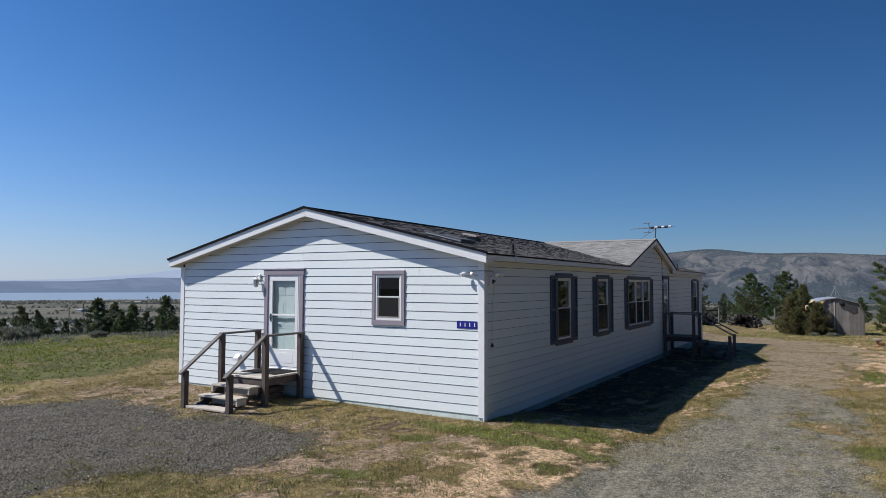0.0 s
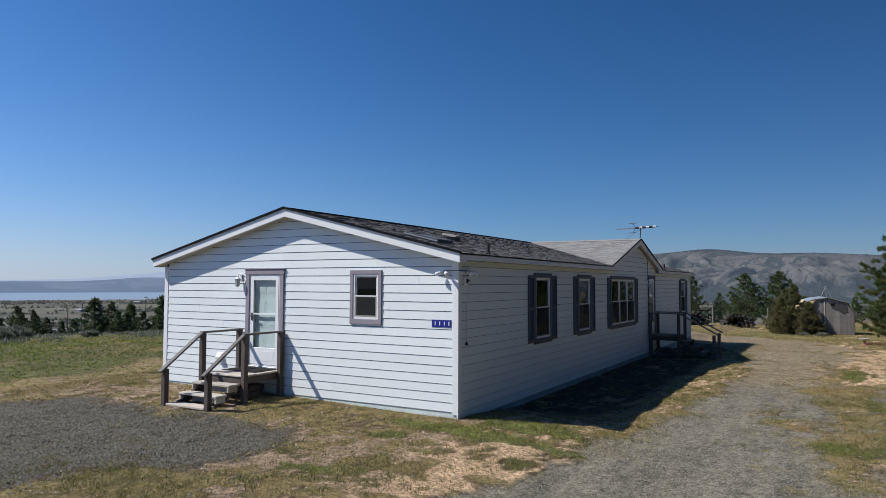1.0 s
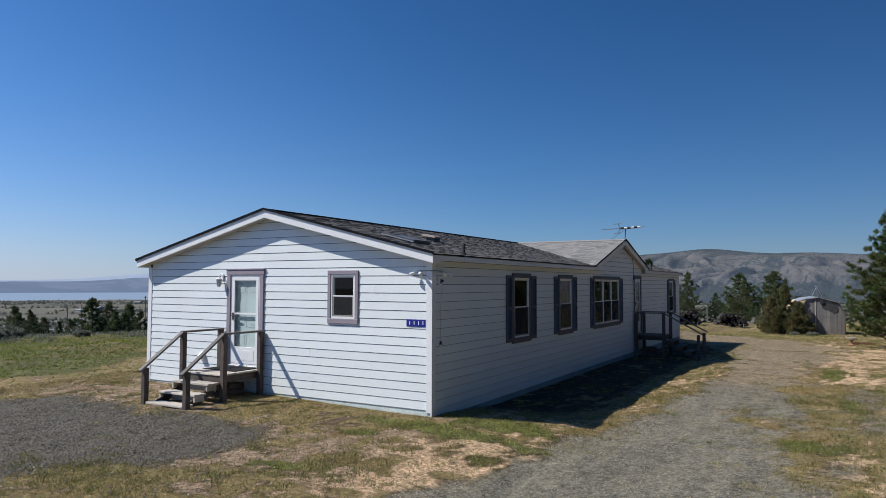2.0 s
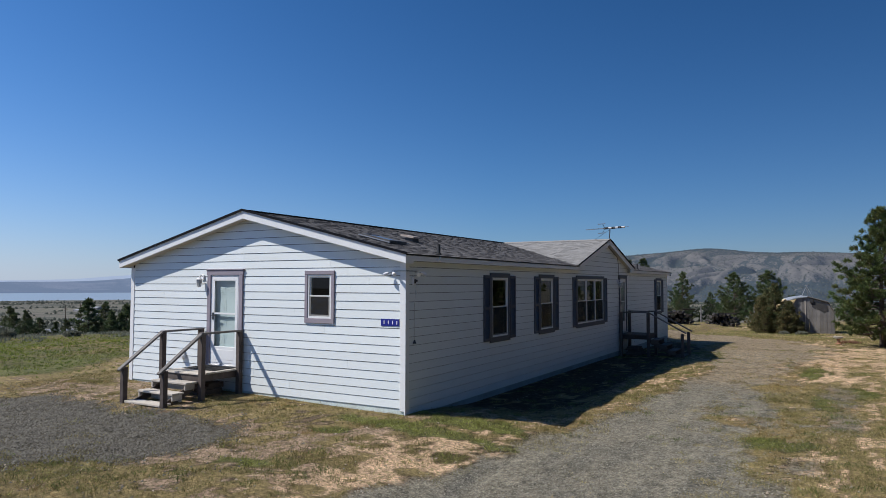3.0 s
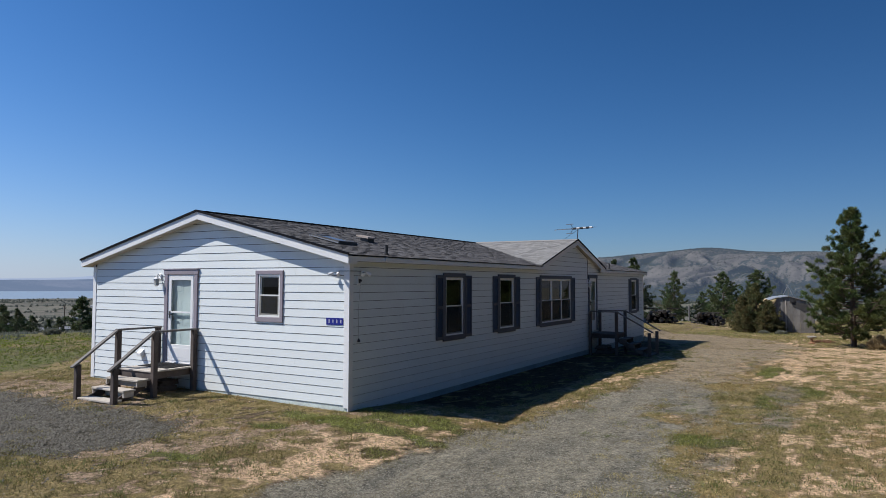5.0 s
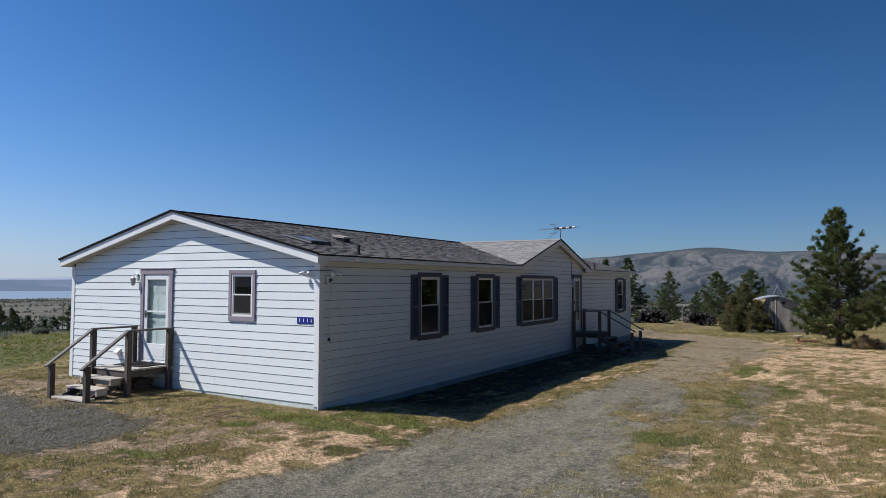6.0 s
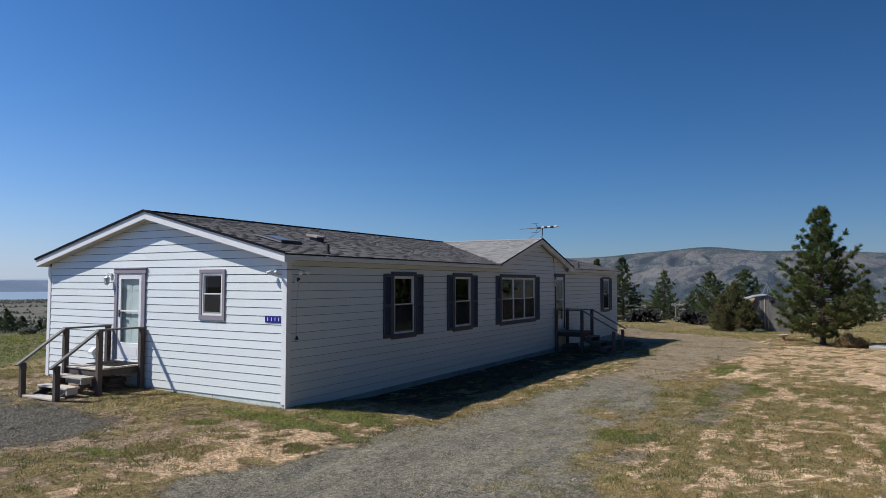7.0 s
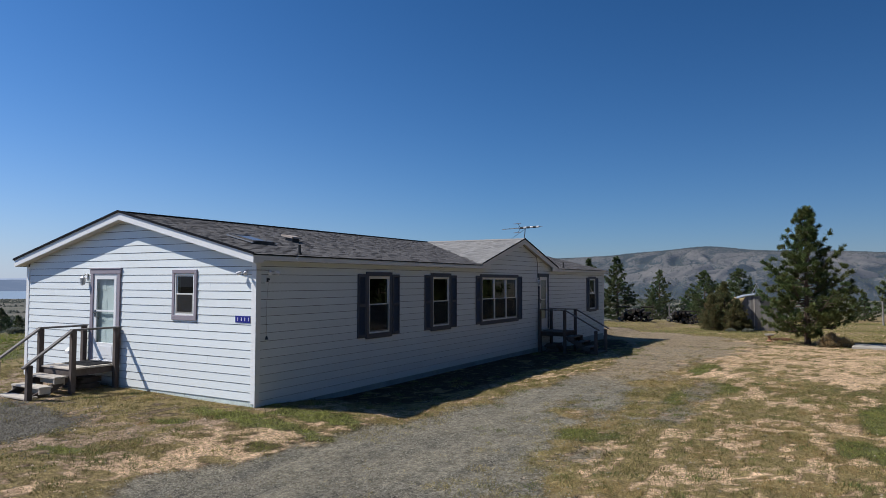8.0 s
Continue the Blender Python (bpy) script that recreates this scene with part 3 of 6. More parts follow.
SIDE = lambda u, d, z: (d, u, z)      # on the long wall


def roof_z(x):
    """Top of the main roof."""
    return RIDGE_Z - PITCH * abs(x - RIDGE_X)


def dormer_z(y):
    return RIDGE_Z - 0.01 - DORMER_PITCH * abs(y - DORMER_Y)


house = thing("house", label="white single-storey house with lap siding and grey shingle roof", category="house")

# openings as (along0, along1, up0, up1), out to the outer edge of their trim
GABLE_HOLES = [(-5.36, -4.24, 0.50, 2.638), (-2.455, -1.68, 1.535, 2.607)]
SIDE_HOLES = [(3.594, 4.702, 0.955, 2.597), (6.657, 7.814, 0.955, 2.600), (9.782, 12.776, 0.945, 2.602), (14.734, 15.805, 0.48, 2.655), (21.0, 22.1, 0.955, 2.60)]


def solid_wall(name, u0, u1, z0, z1, holes, at, back, label=""):
    """A wall with real openings through it."""
    ins = [(a + 0.11, b - 0.11, c + (0.11 if c > 0.6 else 0.0), d - 0.11) for a, b, c, d in holes]
    us = sorted({u0, u1, *(v for h in ins for v in h[:2])})
    zs = sorted({z0, z1, *(v for h in ins for v in h[2:])})
    bm = bmesh.new()
    for a, b in zip(us, us[1:]):
        for c, d in zip(zs, zs[1:]):
            if not any(h[0] < (a + b) / 2 < h[1] and h[2] < (c + d) / 2 < h[3] for h in ins):
                box(bm, (a, -0.001, c), (b, -back, d), at)
    bmesh.ops.remove_doubles(bm, verts=bm.verts, dist=0.0005)
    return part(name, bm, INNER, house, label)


def siding(wall, u0, u1, z0, z1, holes, at, joints, rng, limit=None, top=None):
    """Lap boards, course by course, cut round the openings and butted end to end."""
    limit = limit or (lambda z: (u0, u1))
    k = 0
    z = z0
    while z < z1 - 0.01:
        zt = min(z + COURSE, z1)
        lo, hi = limit(z)
        lo2, hi2 = limit(zt)
        cuts = [lo]
        pos = lo + rng.uniform(0.8, joints)
        while pos < hi - 0.6:
            cuts.append(pos)
            pos += joints * rng.uniform(0.85, 1.0)
        cuts.append(hi)
        for a, b in zip(cuts, cuts[1:]):
            marks = sorted({a, b, *(v for h in holes for v in h[:2] if a < v < b and h[2] < zt - 0.005 and h[3] > z + 0.005)})
            run = []
            for p, q in zip(marks, marks[1:]):
                free = [(z, zt)]
                for h in holes:
                    if h[0] < (p + q) / 2 < h[1]:
                        free = [s for f in free for s in ((f[0], min(f[1], h[2])), (max(f[0], h[3]), f[1])) if s[1] - s[0] > 0.006]
                if free:
                    run.append((p, q, free))
                else:
                    board(wall, run, z, at, a, b, lo, hi, lo2, hi2, zt)
                    run = []
            board(wall, run, z, at, a, b, lo, hi, lo2, hi2, zt)
        z += COURSE
        k += 1


def board(wall, run, z, at, a, b, lo, hi, lo2, hi2, zt):
    if not run:
        return
    verts, faces = [], []
    out = lambda h: 0.024 - 0.011 * (h - z) / COURSE
    for p, q, free in run:
        for c, d in free:
            p0, q0, p1, q1 = p + 0.0015, q - 0.0015, p + 0.0015, q - 0.0015
            if p == lo:
                p0, p1 = lo + (lo2 - lo) * (c - z) / (zt - z), lo + (lo2 - lo) * (d - z) / (zt - z)
            if q == hi:
                q0, q1 = hi + (hi2 - hi) * (c - z) / (zt - z), hi + (hi2 - hi) * (d - z) / (zt - z)
            if q1 < p1:
                p1 = q1 = (p1 + q1) / 2
            n = len(verts)
            if d == zt:
                d = zt - (0.009 if at is SIDE else 0.010)
            for u, h, o in ((p0, c, 0.002), (q0, c, 0.002), (q0, c, out(c)), (p0, c, out(c)), (p1, d, 0.002), (q1, d, 0.002), (q1, d, out(d)), (p1, d, out(d))):
                verts.append(at(u, o, h))
            faces += [tuple(n + i for i in f) for f in ((0, 1, 2, 3), (3, 2, 6, 7), (7, 6, 5, 4), (0, 3, 7, 4), (1, 5, 6, 2))]
    me = mesh_from("board", verts, faces, SIDING)
    attach(new("board", me), wall)


rng = random.Random(4)
wall_g = solid_wall("gable_wall", -W, 0, 0.0, 2.72, GABLE_HOLES, GABLE, 0.13)
wall_s = solid_wall("long_wall", 0.131, L, -COURSE, 2.80, SIDE_HOLES, SIDE, 0.13)
for name, a, b in (("rear_wall", (-W, 0.0, L - 0.13), (0, 2.72, L)),):
    boxed(name, (a[0], -a[2], 0.0), (b[0], -b[2], 2.72), SIDING, house, GABLE, 0)
boxed("back_wall", (0.131, -W, 0.0), (L - 0.131, -W + 0.13, 2.80), SIDING, house, SIDE, 0)
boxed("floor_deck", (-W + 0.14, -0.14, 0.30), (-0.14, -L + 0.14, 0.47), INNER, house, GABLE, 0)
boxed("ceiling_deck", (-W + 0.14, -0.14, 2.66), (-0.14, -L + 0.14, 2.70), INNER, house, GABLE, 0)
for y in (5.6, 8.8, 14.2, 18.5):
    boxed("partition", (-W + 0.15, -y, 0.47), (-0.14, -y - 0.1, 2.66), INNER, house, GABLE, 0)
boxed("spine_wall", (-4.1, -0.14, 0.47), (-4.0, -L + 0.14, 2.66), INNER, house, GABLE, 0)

# gable triangles behind the boards
for y0, y1, name in ((0.001, 0.13, "gable_peak"), (L - 0.13, L - 0.001, "rear_peak")):
    bm = bmesh.new()
    tri = [(-W + 0.01, 2.722), (-0.01, 2.722), (-0.01, roof_z(0) - 0.14), (RIDGE_X, RIDGE_Z - 0.14), (-W + 0.01, roof_z(-W) - 0.14)]
    f0 = [bm.verts.new((x, y0, z)) for x, z in tri]
    f1 = [bm.verts.new((x, y1, z)) for x, z in tri]
    bm.faces.new(f0)
    bm.faces.new(f1[::-1])
    for i in range(5):
        j = (i + 1) % 5
        bm.faces.new((f0[j], f0[i], f1[i], f1[j]))
    part(name, bm, GAP_BACKING if name == "gable_peak" else SIDING, house)
bm = bmesh.new()
tri = [(DORMER_Y - 3.3, 2.81), (DORMER_Y + 3.3, 2.81), (DORMER_Y, RIDGE_Z - 0.15)]
f0, f1 = [bm.verts.new((-0.001, y, z)) for y, z in tri], [bm.verts.new((-0.12, y, z)) for y, z in tri]
bm.faces.new(f0)
bm.faces.new(f1[::-1])
for i in range(3):
    j = (i + 1) % 3
    bm.faces.new((f0[j], f0[i], f1[i], f1[j]))
part("dormer_peak", bm, GAP_BACKING, house)


def gable_limit(z):
    """Ends of a board under the sloping soffit of the gable."""
    run = (RIDGE_Z - 0.125 - z) / PITCH
    return (max(-W + 0.10, RIDGE_X - run), min(-0.10, RIDGE_X + run))


def dormer_limit(z):
    run = max(0.0, (RIDGE_Z - 0.14 - z) / DORMER_PITCH)
    return (DORMER_Y - min(run, 3.4), DORMER_Y + min(run, 3.4))


siding(wall_g, -W + 0.1, -0.1, 0.0, RIDGE_Z - 0.17, GABLE_HOLES, GABLE, 4.4, rng, gable_limit)
siding(wall_s, 0.0, L, -COURSE, 16.69 * COURSE, SIDE_HOLES, SIDE, 4.8, rng, lambda z: (0.10, L - 0.10))
siding(wall_s, 0.0, L, 16.69 * COURSE, RIDGE_Z - 0.2, [], SIDE, 6.0, rng, dormer_limit)

# skirt boards, corner boards
for i in range(4):
    a = -W + 0.05 + i * 2.01
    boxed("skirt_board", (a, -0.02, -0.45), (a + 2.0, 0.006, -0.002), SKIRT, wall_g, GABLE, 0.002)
for i in range(10):
    a = 0.05 + i * 2.33
    boxed("skirt_board", (a, -0.02, -0.95), (a + 2.32, 0.006, -0.002 - COURSE), SHADED_SKIRT, wall_s, SIDE, 0.002)
for name, a, b, at in (("corner_board", (-0.10, 0.0, -0.05), (0.032, 0.032, 2.78), GABLE), ("corner_board", (-0.031, 0.0, -0.20), (0.10, 0.031, 2.78), SIDE),
                       ("corner_board", (-W - 0.03, 0.0, -0.05), (-W + 0.10, 0.032, 2.72), GABLE), ("corner_board", (L - 0.10, 0.0, -0.3), (L + 0.02, 0.031, 2.78), SIDE)):
    boxed(name, a, b, WHITE, wall_g if at is GABLE else wall_s, at, 0.003)


# ---- roof ----
roof = thing("roof", label="grey asphalt shingle roof with white fascia")
roof.parent = house


def slab(name, pts, thick, material, label=""):
    """A roof plane: its upper corners, and its thickness downwards."""
    bm = bmesh.new()
    a, b = [bm.verts.new(p) for p in pts], [bm.verts.new((p[0], p[1], p[2] - thick)) for p in pts]
    bm.faces.new(a)
    bm.faces.new(b[::-1])
    for i in range(len(pts)):
        j = (i + 1) % len(pts)
        bm.faces.new((a[j], a[i], b[i], b[j]))
    return part(name, bm, material, roof, label)


Y0, Y1 = -RAKE, L + RAKE
XR, XL = OVER, -W - OVER
slab("roof_deck", [(XR, Y0, EAVE), (XR, DORMER_Y - 3.35, EAVE), (RIDGE_X, DORMER_Y, RIDGE_Z), (RIDGE_X, Y0, RIDGE_Z)], 0.03, ROOF_EDGE)
slab("roof_deck", [(XR, DORMER_Y + 3.35, EAVE), (XR, Y1, EAVE), (RIDGE_X, Y1, RIDGE_Z), (RIDGE_X, DORMER_Y, RIDGE_Z)], 0.03, ROOF_EDGE)
slab("roof_deck", [(XL - 0.03, Y0, roof_z(XL - 0.03) + 0.016), (RIDGE_X, Y0, RIDGE_Z + 0.016), (RIDGE_X, Y1, RIDGE_Z + 0.016), (XL - 0.03, Y1, roof_z(XL - 0.03) + 0.016)], 0.045, SHINGLE)
slab("dormer_deck", [(XR, DORMER_Y - DORMER_HALF, dormer_z(DORMER_Y - DORMER_HALF)), (XR, DORMER_Y, RIDGE_Z - 0.01), (RIDGE_X, DORMER_Y, RIDGE_Z - 0.01)], 0.03, ROOF_EDGE)
slab("dormer_deck", [(XR, DORMER_Y, RIDGE_Z - 0.01), (XR, DORMER_Y + DORMER_HALF, dormer_z(DORMER_Y + DORMER_HALF)), (RIDGE_X, DORMER_Y, RIDGE_Z - 0.01)], 0.03, ROOF_EDGE)


def sloped_board(name, p, q, tall, thick, away, material=WHITE):
    """A fascia whose upper edge runs from p to q; away is its outward direction."""
    bm = bmesh.new()
    p, q, o = Vector(p), Vector(q), Vector(away) * thick
    dn = Vector((0, 0, -tall))
    vs = [bm.verts.new(v) for v in (p, q, q + dn, p + dn, p + o, q + o, q + o + dn, p + o + dn)]
    for f in ((0, 1, 2, 3), (7, 6, 5, 4), (0, 4, 5, 1), (1, 5, 6, 2), (2, 6, 7, 3), (3, 7, 4, 0)):
        bm.faces.new([vs[i] for i in f])
    return part(name, bm, material, roof)


FAS, EAVE_FAS = 0.172, 0.12           # heights of the fascia at the gables and along the eaves
for y, o in ((Y0 + 0.02, -1), (Y1 - 0.02, 1)):
    sloped_board("rake_fascia", (XR, y, EAVE - 0.005), (RIDGE_X, y, RIDGE_Z - 0.005), FAS, 0.022, (0, o, 0))
    sloped_board("rake_fascia", (XL, y, roof_z(XL) - 0.005), (RIDGE_X, y, RIDGE_Z - 0.005), FAS, 0.022, (0, o, 0))
for a, b, tall in ((Y0 + 0.022, 0.02, FAS), (0.021, 10.25, EAVE_FAS), (15.9, Y1 - 0.022, EAVE_FAS)):
    sloped_board("eave_fascia", (XR - 0.022, a, EAVE - 0.008), (XR - 0.022, b, EAVE - 0.008), tall, 0.022, (1, 0, 0))
sloped_board("eave_fascia", (XL, Y0 + 0.022, roof_z(XL) - 0.008), (XL, Y1 - 0.022, roof_z(XL) - 0.008), FAS, 0.022, (-1, 0, 0))
for s in (-1, 1):
    yy = DORMER_Y + s * (DORMER_HALF - 0.02)
    sloped_board("dormer_fascia", (XR - 0.022, DORMER_Y, RIDGE_Z - 0.015), (XR - 0.022, yy, dormer_z(yy) - 0.005), FAS, 0.024, (1, 0, 0))


def soffit(name, p, q, into, count):
    """Ribbed vinyl panels along the underside of an overhang, from p to q, reaching in by into."""
    p, q, into = Vector(p), Vector(q), Vector(into)
    for i in range(count):
        a, b = p.lerp(q, (i + 0.11) / count), p.lerp(q, (i + 0.89) / count)
        up = Vector((0, 0, 0.012))
        vs = (a, b, b + into, a + into, a + up, b + up, b + into + up, a + into + up)
        attach(new(name, mesh_from(name, vs, ((3, 2, 1, 0), (4, 5, 6, 7), (0, 1, 5, 4), (2, 3, 7, 6), (1, 2, 6, 5), (3, 0, 4, 7)), SOFFIT)), roof)


low = EAVE - FAS + 0.012
soffit("soffit_panel", (XR - 0.03, Y0 + 0.022, low), (RIDGE_X, Y0 + 0.022, RIDGE_Z - FAS + 0.012), (0, RAKE - 0.02, 0), 40)
soffit("soffit_panel", (XL + 0.03, Y0 + 0.022, roof_z(XL) - FAS + 0.012), (RIDGE_X, Y0 + 0.022, RIDGE_Z - FAS + 0.012), (0, RAKE - 0.02, 0), 40)
low = EAVE - EAVE_FAS + 0.002
soffit("soffit_panel", (0.0, 0.0, low), (0.0, 10.2, low), (XR - 0.024, 0, 0), 60)
soffit("soffit_panel", (0.0, 15.95, low), (0.0, L, low), (XR - 0.024, 0, 0), 42)
for s in (-1, 1):
    yy = DORMER_Y + s * (DORMER_HALF - 0.03)
    soffit("soffit_panel", (0.0, DORMER_Y, RIDGE_Z - FAS - 0.003), (0.0, yy, dormer_z(yy) - FAS + 0.007), (XR - 0.026, 0, 0), 34)


def shingle(u, v, w, h, lift, at):
    """One tab: its place along and up the slope, its size, and how far its butt stands off."""
    p = [at(u, v, lift), at(u + w, v, lift), at(u + w, v + h, 0.001), at(u, v + h, 0.001), at(u, v, 0.0), at(u + w, v, 0.0)]
    return p, [(0, 1, 2, 3), (4, 5, 1, 0), (4, 0, 3), (1, 5, 2)]


def lay(at, length, courses, skip, material, whole, rng):
    """Courses of tabs; those for which whole() holds are pieces of their own, the rest is one mesh."""
    verts, faces = [], []
    for c in range(courses):
        u = -rng.uniform(0, 0.3)
        while u < length:
            w = rng.choice((0.10, 0.14, 0.18, 0.23))
            a, b = max(u, 0), min(u + w - 0.004, length)
            v = c * 0.142
            if b - a > 0.03 and not skip((a + b) / 2, v + 0.07):
                p, f = shingle(a, v, b - a, 0.155, rng.choice((0.006, 0.007, 0.012, 0.014)), at)
                if whole((a + b) / 2, v):
                    attach(new("shingle", mesh_from("shingle", p, f, material)), roof)
                else:
                    n = len(verts)
                    verts += p
                    faces += [tuple(n + i for i in g) for g in f]
            u += w
    if verts:
        attach(tagged(new("shingles", mesh_from("shingles", verts, faces, material)), kind="stuff"), roof)


cm, smn = 1 / math.hypot(1, PITCH), PITCH / math.hypot(1, PITCH)
main_at = lambda u, v, n: (XR + 0.02 - v * cm + n * smn, Y0 - 0.02 + u, EAVE - 0.005 + v * smn + n * cm)
hidden = lambda u, v: dormer_z(Y0 + u) > roof_z(XR - v * cm) + 0.015 and abs(Y0 + u - DORMER_Y) < DORMER_HALF
slope_len = (XR + 0.02 - RIDGE_X) / cm
lay(main_at, Y1 - Y0 + 0.04, int(slope_len / 0.142), hidden, SHINGLE, lambda u, v: 0.1 < u < 1.75, rng)
cd, sd = 1 / math.hypot(1, DORMER_PITCH), DORMER_PITCH / math.hypot(1, DORMER_PITCH)
for s, mat in ((-1, PALE_SHINGLE), (1, PALE_SHINGLE)):
    def slope_at(u, v, n, s=s):
        y = DORMER_HALF + 0.02 - v * cd + n * sd
        return (XR + 0.02 - u, DORMER_Y + s * y, dormer_z(DORMER_Y + DORMER_HALF + 0.02) + v * sd + n * cd + 0.004)
    lay(slope_at, 4.2, int((DORMER_HALF + 0.02) / cd / 0.142), lambda u, v: slope_at(u, v, 0)[2] < roof_z(XR - u) - 0.02, mat, lambda u, v: False, rng)


for xa, xb in ((XR + 0.02, RIDGE_X), (XL - 0.03, RIDGE_X)):
    sloped_board("drip_edge", (xa, Y0 - 0.005, roof_z(xa) + 0.036), (xb, Y0 - 0.005, RIDGE_Z + 0.036), 0.045, 0.03, (0, -1, 0), ROOF_EDGE)


for s_ in (-1, 1):
    yy = DORMER_Y + s_ * (DORMER_HALF + 0.03)
    sloped_board("drip_edge", (XR + 0.003, DORMER_Y, RIDGE_Z + 0.026), (XR + 0.003, yy, dormer_z(yy) + 0.026), 0.034, 0.03, (1, 0, 0), ROOF_EDGE)


def ridge_caps(p, q, n, material, wide=0.15, fall=PITCH):
    """Bent cap pieces along a ridge."""
    p, q = Vector(p), Vector(q)
    way = (q - p).normalized()
    side = Vector((way.y, -way.x, 0))
    step = (q - p) / n
    for i in range(n):
        a, b = p + step * i, p + step * (i + 1.08)
        dn = Vector((0, 0, -wide * fall))
        lift = Vector((0, 0, 0.010))
        vs = [a + side * wide + dn, a + lift, a - side * wide + dn, b + side * wide + dn, b + lift * 0.3, b - side * wide + dn]
        vs += [v - Vector((0, 0, 0.014)) for v in vs]
        fs = [(0, 1, 4, 3), (1, 2, 5, 4), (6, 9, 10, 7), (7, 10, 11, 8), (0, 6, 7, 1), (1, 7, 8, 2), (0, 3, 9, 6), (2, 8, 11, 5)]
        attach(new("ridge_cap", mesh_from("ridge_cap", vs, fs, material)), roof)


ridge_caps((RIDGE_X, Y0 - 0.02, RIDGE_Z + 0.022), (RIDGE_X, Y1, RIDGE_Z + 0.022), 88, ROOF_EDGE, 0.13, 0.12)
ridge_caps((XR + 0.02, DORMER_Y, RIDGE_Z + 0.018), (RIDGE_X, DORMER_Y, RIDGE_Z + 0.018), 17, PALE_SHINGLE, 0.15, DORMER_PITCH)


def on_roof(x, y, up=0.0):
    return (x, y, roof_z(x) + 0.015 + up)


# skylight, box vent and stack pipes on the roof
sky_light = thing("skylight", label="low dark-framed skylight on the shingle roof", category="skylight")
bm = bmesh.new()
for a, b, c, d in ((-1.66, -1.58, 0.78, 1.42), (-0.98, -0.90, 0.78, 1.42), (-1.58, -0.98, 0.78, 0.85), (-1.58, -0.98, 1.35, 1.42)):
    q = [on_roof(a, c), on_roof(b, c), on_roof(b, d), on_roof(a, d)]
    lo_, hi_ = [bm.verts.new(v) for v in q], [bm.verts.new((v[0], v[1], v[2] + 0.062)) for v in q]
    bm.faces.new(hi_)
    bm.faces.new(lo_[::-1])
    for i in range(4):
        bm.faces.new((lo_[i], lo_[(i + 1) % 4], hi_[(i + 1) % 4], hi_[i]))
part("frame", bm, paint("bronze_frame", (0.045, 0.04, 0.036), 0.5), sky_light)
bm = bmesh.new()
q = [on_roof(-1.58, 0.85, 0.05), on_roof(-0.98, 0.85, 0.05), on_roof(-0.98, 1.35, 0.05), on_roof(-1.58, 1.35, 0.05)]
bm.faces.new([bm.verts.new(v) for v in q])
part("pane", bm, paint("frosted_pane", (0.16, 0.17, 0.19), 0.2, (0.1, 0.1, 0.1), 0.05), sky_light, "pale frosted pane")
for c, d in ((0.735, 0.775), (1.425, 1.465)):
    flash = bmesh.new()
    q = [on_roof(-1.68, c, 0.012), on_roof(-0.88, c, 0.012), on_roof(-0.88, d, 0.012), on_roof(-1.68, d, 0.012)]
    lo_, hi_ = [flash.verts.new(v) for v in q], [flash.verts.new((v[0], v[1], v[2] + 0.02)) for v in q]
    flash.faces.new(hi_)
    for i in range(4):
        flash.faces.new((lo_[i], lo_[(i + 1) % 4], hi_[(i + 1) % 4], hi_[i]))
    part("flashing", flash, METAL, sky_light, "grey metal flashing")
vent = thing("roof_vent", label="brown-sided metal box vent on the shingle roof", category="vent")
bm = bmesh.new()
box(bm, (-1.78, 2.68, roof_z(-1.7) - 0.04), (-1.54, 2.94, roof_z(-1.7) + 0.07), bevel=0.01)
part("body", bm, DARK_METAL, vent)
bm = bmesh.new()
q = [(-1.86, 2.63, roof_z(-1.86) + 0.085), (-1.50, 2.63, roof_z(-1.50) + 0.10), (-1.50, 2.98, roof_z(-1.50) + 0.10), (-1.86, 2.98, roof_z(-1.86) + 0.085)]
lo_, hi_ = [bm.verts.new(v) for v in q], [bm.verts.new((v[0], v[1], v[2] + 0.04)) for v in q]
bm.faces.new(hi_)
bm.faces.new(lo_[::-1])
for i in range(4):
    bm.faces.new((lo_[i], lo_[(i + 1) % 4], hi_[(i + 1) % 4], hi_[i]))
part("cap", bm, paint("tan_metal", (0.40, 0.33, 0.28), 0.6), vent, "tan metal cap")
for x, y, hgt in ((0.03, 1.2, 0.22), (0.02, 17.6, 0.26)):
    pipe = thing("vent_pipe", pose(*on_roof(x, y, -0.03)), "black plumbing vent pipe through the roof", "pipe", "roof vent pipes")
    bm = rod(bmesh.new(), (0, 0, 0), (0, 0, hgt), 0.035, sides=12)
    part("pipe", bm, DARK_METAL, pipe)
    part("collar", rod(bmesh.new(), (0, 0, 0), (0, 0, 0.05), 0.075, 0.04, 12), RUBBER, pipe)


# ---- windows and doors ----
def pane(name, u0, u1, z0, z1, d, at, material, parent, label=""):
    vs = [at(u, d, z) for u, z in ((u0, z0), (u1, z0), (u1, z1), (u0, z1))]
    ob = attach(new(name, mesh_from(name, vs, [(0, 1, 2, 3)], material)), parent, label)
    ob.visible_shadow = False
    return ob


def sash_frame(name, u0, u1, z0, z1, d0, d1, w, at, material, parent):
    bm = bmesh.new()
    box(bm, (u0, d0, z0), (u1, d1, z0 + w), at)
    box(bm, (u0, d0, z1 - w), (u1, d1, z1), at)
    box(bm, (u0, d0, z0 + w), (u0 + w, d1, z1 - w), at)
    box(bm, (u1 - w, d0, z0 + w), (u1, d1, z1 - w), at)
    return part(name, bm, material, parent)


